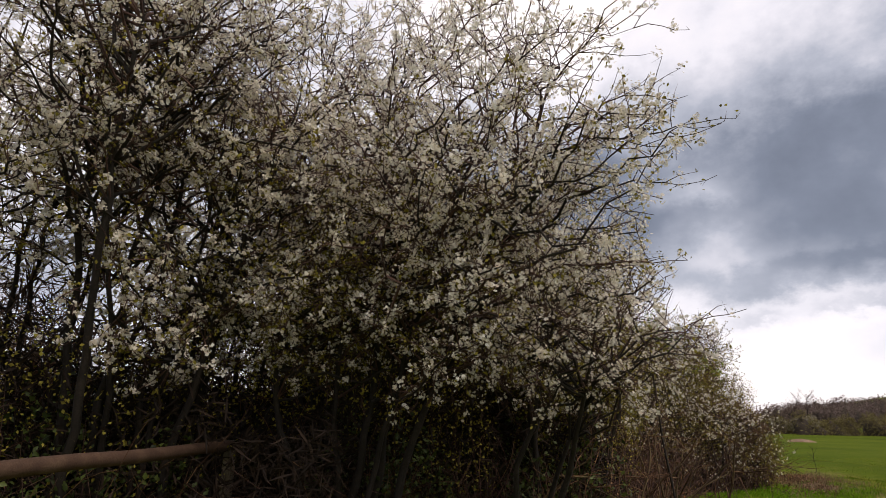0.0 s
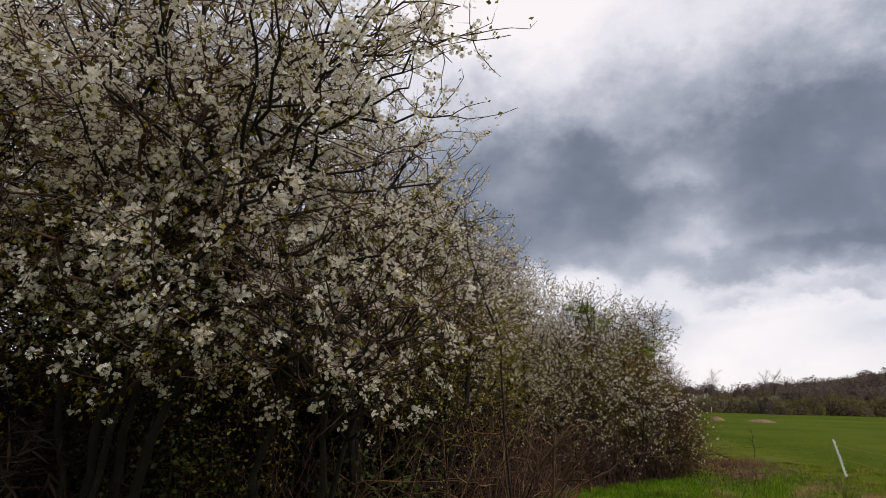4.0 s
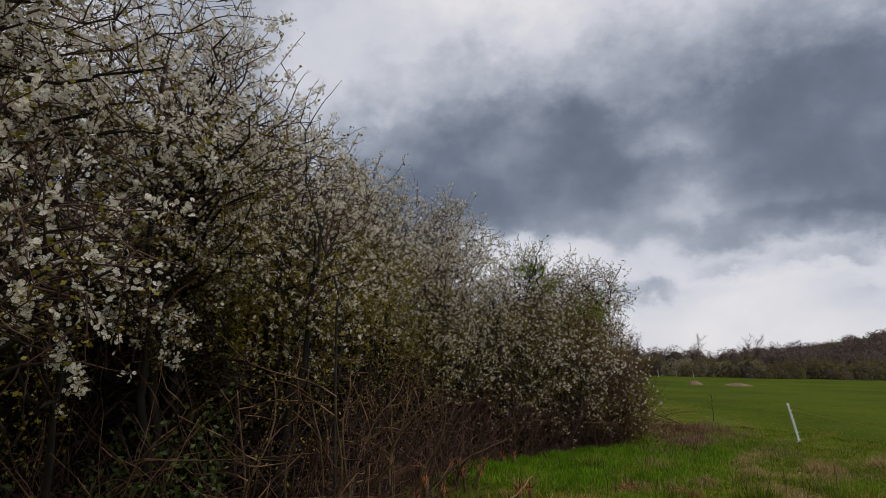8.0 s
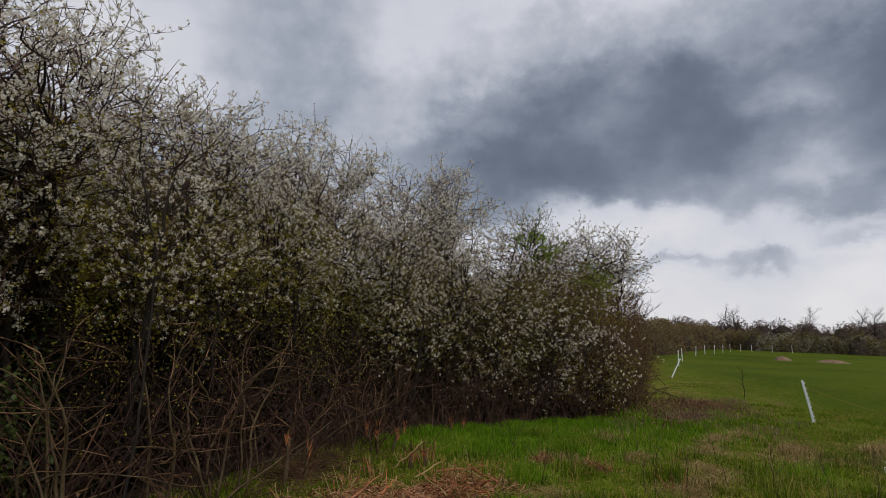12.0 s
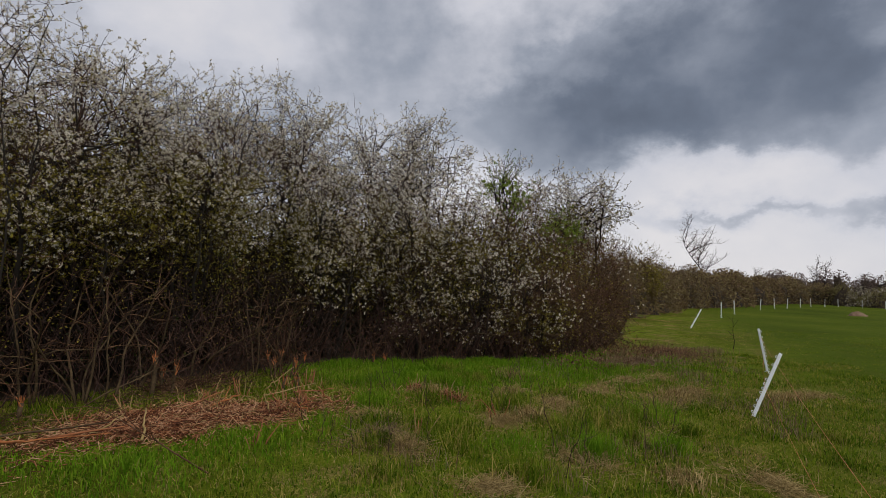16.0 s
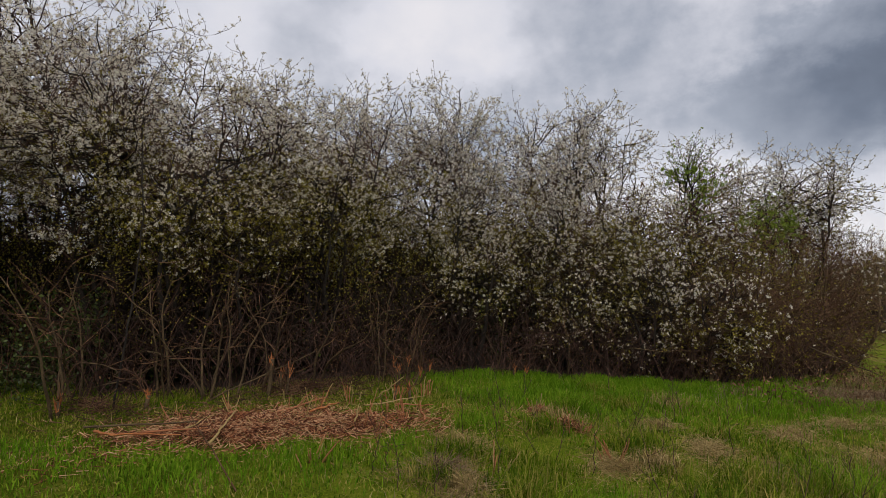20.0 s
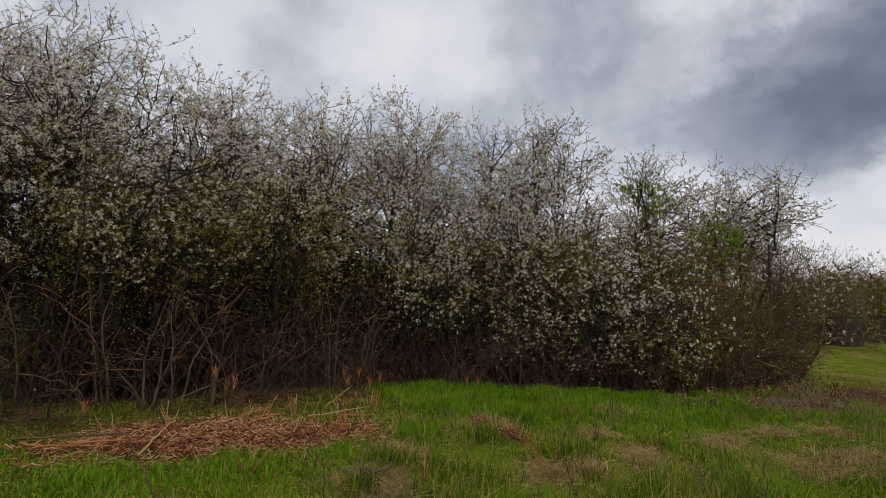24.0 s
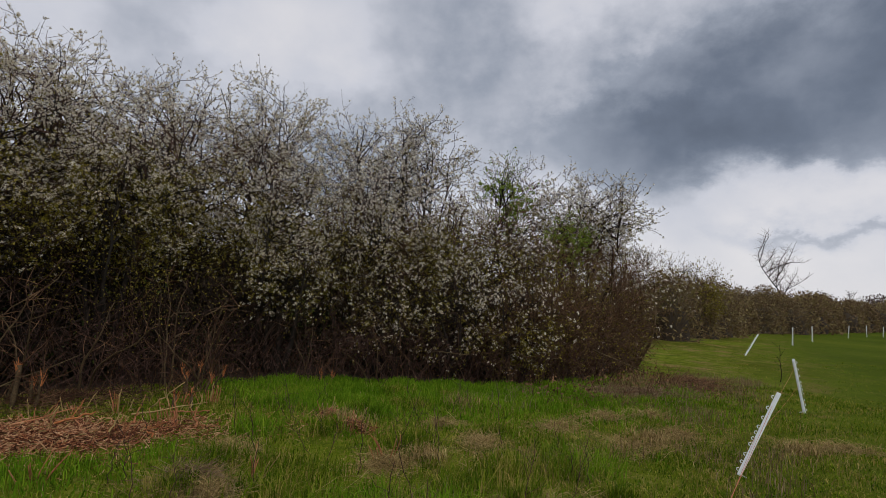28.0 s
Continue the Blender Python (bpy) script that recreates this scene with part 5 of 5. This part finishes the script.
for k, (x, y, a, b) in enumerate([(-1.9, 9.2, 0.2, 0.15), (-0.9, 5.0, 0.25, 0.2), (0.4, 12.2, 0.4, 0.2), (-0.2, 11.5, 0.3, 0.2), (0.56, 9.9, 0.45, 0.3), (0.1, 9.1, 0.3, 0.2), (-1.45, 7.4, 0.45, 0.3), (-2.4, 5.8, 0.45, 0.3), (-1.0, 8.7, 0.5, 0.25), (1.0, 11.0, 0.5, 0.3), (-0.3, 6.3, 0.4, 0.3), (-0.6, 10.4, 0.4, 0.25), (0.2, 7.3, 0.5, 0.25), (-3.0, 6.6, 0.3, 0.25), (2.9, 12.0, 0.5, 0.3), (1.6, 6.4, 0.5, 0.3)]):
    litter("dry_grass", 920 + k, (x, y), (a * 1.6, b * 1.4), rnd.uniform(0, 3), 800, 0.24, 0.0024, STRAW, "flattened pale dry grass in the meadow", 0.035)


def grass(name, seed, n, where, tall, wide, material, label, bend=0.5):
    """Blades: each a bent tapering strip. where(rng, n) gives places and a height factor."""
    rng = np.random.default_rng(seed)
    x, y, k = where(rng, n)
    n = len(x)
    p = np.stack([x, y, lie(x, y) - 0.01], 1)
    h = tall * k * (0.5 + rng.random(n) * 0.8)
    a = rng.random(n) * 2 * np.pi
    out = np.stack([np.cos(a), np.sin(a), np.zeros(n)], 1)
    b = rng.random(n) * 2 * np.pi
    side = np.stack([np.cos(b), np.sin(b), np.zeros(n)], 1) * (wide * (0.6 + 0.8 * rng.random(n)))[:, None]
    up = np.array([0, 0, 1.0])
    lean = (bend * rng.random(n))[:, None]
    mid = p + (up * 0.6 + out * lean * 0.3) * h[:, None]
    tip = p + (up * (1 - lean * 0.35) + out * lean) * h[:, None]
    verts = np.stack([p - side, p + side, mid + side * 0.7, mid - side * 0.7, tip], 1).reshape(-1, 3)
    q = np.arange(n)[:, None] * 5
    faces = np.concatenate([np.hstack([q, q + 1, q + 2]), np.hstack([q, q + 2, q + 3]), np.hstack([q + 3, q + 2, q + 4])])
    tagged(new(name, raw_mesh(name, verts, faces, material)), label, "grass", "grass tussocks" if name == "grass_tuft" else "grass", "stuff")


def outside(x, y):
    """Metres in front of the hedge's foot (negative: under the hedge), and whether it is clear of the brush."""
    s = np.interp(y, FOOT[:, 1], FOOT[:, 0])
    patch = (((x + 4.85) * math.cos(1.15) + (y - 5.35) * math.sin(1.15)) / 2.1) ** 2 + ((-(x + 4.85) * math.sin(1.15) + (y - 5.35) * math.cos(1.15)) / 0.8) ** 2
    mould = ((x + 0.5) / 1.1) ** 2 + ((y - 15.3) / 2.2) ** 2
    ragged = 0.35 * np.sin(x * 5.3 + y * 2.1) + 0.3 * np.sin(y * 6.1 - x * 3.3) + 0.15 * np.sin(x * 13 + y * 11)
    return x - s, (patch + ragged > 0.85) & (mould + ragged > 0.7)


def meadow(x0, x1, y0, y1, keep=1.0):
    def where(rng, n):
        x, y = rng.uniform(x0, x1, n), rng.uniform(y0, y1, n)
        gap, clear = outside(x, y)
        lump = 0.55 + 0.4 * np.sin(x * 2.1 + 1.3 * np.sin(y * 1.7)) * np.sin(y * 2.6 + x * 0.8)
        ok = (gap > -0.5) & (clear | (rng.random(n) < 0.16)) & (rng.random(n) < 0.35 + 0.65 * lump)
        return x[ok], y[ok], (0.55 + 0.7 * lump)[ok]
    return where


def strip(s0, s1, d0, d1):
    def where(rng, n):
        s = s0 + (s1 - s0) * (rng.random(n) + rng.random(n) * 0.35 - 0.175)
        d = -(d0 + (d1 - d0) * np.abs(rng.normal(size=n)) * 0.55)
        x, y = by_foot(s, d)
        _, clear = outside(x, y)
        return x[clear], y[clear], (0.6 + 0.5 * np.sin(s * 3.0) ** 2 * np.cos(d * 2) ** 2)[clear]
    return where


grass("meadow_grass", 41, 120000, meadow(-8.0, 3.6, 2.2, 10.0), 0.07, 0.0055, GRASS, "uneven green meadow grass with yellow blades", 1.7)
grass("meadow_grass", 42, 60000, meadow(-3.5, 5.0, 9.0, 18.0), 0.07, 0.006, GRASS, "uneven green meadow grass with yellow blades", 1.3)
grass("field_grass", 43, 28000, meadow(1.0, 16.0, 8.0, 30.0), 0.05, 0.006, GRASS, "short field grass", 1.3)
grass("lush_grass", 44, 42000, strip(18.0, 25.5, -0.5, 2.1), 0.19, 0.006, LUSH, "long lush green grass at the foot of the hedge", 1.0)
grass("lush_grass", 45, 16000, strip(10.5, 15.0, 1.5, 3.4), 0.15, 0.006, LUSH, "long lush green grass in front of the cut brush", 1.0)
grass("dry_stalks", 46, 7000, meadow(-7.0, 4.0, 2.5, 14.0), 0.15, 0.0022, STRAW, "thin dry grass stalks among the green", 1.2)


grass("foot_grass", 47, 26000, strip(9.0, 19.0, -0.75, 0.9), 0.12, 0.0035, GRASS, "thin grass creeping in under the hedge", 1.2)
litter("fallen_twigs", 911, (-6.3, 6.6), (0.9, 2.6), 0.0, 1300, 0.3, 0.004, DRY_TWIG, "fallen brown twigs at the foot of the hedge", 0.12)
litter("fallen_twigs", 912, (-7.0, 3.9), (1.3, 0.7), 0.4, 500, 0.3, 0.004, DRY_TWIG, "fallen brown twigs at the foot of the hedge", 0.1)


def tuft(seed, at, n, tall, wide, material, label):
    """A grass tussock: arching blades from one root."""
    def where(rng, k):
        return at[0] + rng.normal(size=k) * wide, at[1] + rng.normal(size=k) * wide, np.ones(k)
    grass("grass_tuft", seed, n, where, tall, 0.004, material, label, 1.4)


for k in range(26):
    x, y = rnd.uniform(-4.5, 2.6), rnd.uniform(4.0, 12.0)
    if x - np.interp(y, FOOT[:, 1], FOOT[:, 0]) > 0.6 and ((x + 4.85) ** 2 + (y - 5.35) ** 2 > 3.5):
        dry = rnd.random() < 0.25
        tuft(60 + k, (x, y), 300, rnd.uniform(0.13, 0.24), rnd.uniform(0.08, 0.18), STRAW if dry else GRASS, "dry straw-coloured grass tussock" if dry else "green grass tussock in the meadow")

# cut stubs standing in the meadow, and long rank tussocks
def stub_clump(seed, at, n):
    """A clump of short cut stems, splayed from one root."""
    r = random.Random(seed)
    ob = thing("stub_clump", at, "clump of short cut orange-brown stems in the grass", "stubble", "cut stubs in the meadow")
    for _ in range(n):
        a = r.random() * 6.283
        k = r.uniform(0.0, 0.16)
        child("stub", shoot_mesh("stub", grow(r, (math.cos(a) * k, math.sin(a) * k, -0.03), (math.cos(a) * 0.45, math.sin(a) * 0.45, 1), r.uniform(0.14, 0.36), 0.06, r.uniform(0.005, 0.01), 0.004, 0.15, 0.0), 5, CHIP if r.random() < 0.65 else STRAW), ob)


for k, (x, y, n) in enumerate([(-2.75, 8.3, 14), (-2.45, 8.25, 10), (-3.35, 8.6, 9), (-4.4, 7.0, 12), (-4.15, 6.75, 8), (-5.0, 7.9, 12), (-5.2, 7.6, 9), (-1.6, 7.5, 7), (-2.2, 6.2, 6), (-3.6, 5.0, 7), (-5.6, 6.4, 8), (-1.2, 9.6, 7), (-5.5, 5.9, 10), (-5.7, 5.2, 9), (-5.4, 6.8, 9), (-4.6, 6.9, 8), (-5.9, 4.6, 8), (-4.3, 6.2, 7)]):
    stub_clump(1200 + k, (x, y, float(lie(x, y))), n)
for k in range(22):
    x, y = rnd.uniform(-4.0, 0.6), rnd.uniform(5.2, 9.4)
    if x - np.interp(y, FOOT[:, 1], FOOT[:, 0]) > 1.2 and ((x + 4.85) ** 2 + (y - 5.35) ** 2 > 3.0):
        tuft(1300 + k, (x, y), 380, rnd.uniform(0.2, 0.34), rnd.uniform(0.1, 0.22), LUSH if rnd.random() < 0.35 else GRASS, "long green grass tussock with arching blades")


def weedy(rng, n):
    """Clumps of dead weeds beside the hedge's end and here and there in the meadow."""
    c = np.stack([rng.uniform(-2.2, 2.2, 60), rng.uniform(5.0, 19.0, 60)], 1)
    c[:30] = np.stack([rng.uniform(-1.0, 1.9, 30), rng.uniform(11.5, 19.0, 30)], 1)
    k = rng.integers(0, 60, n)
    p = c[k] + rng.normal(size=(n, 2)) * 0.22
    gap, _ = outside(p[:, 0], p[:, 1])
    ok = gap > 0
    return p[ok, 0], p[ok, 1], np.ones(ok.sum())


grass("dead_weeds", 48, 7000, weedy, 0.2, 0.0026, DEAD_STEM, "brown dead weed stems standing in the grass", 0.9)
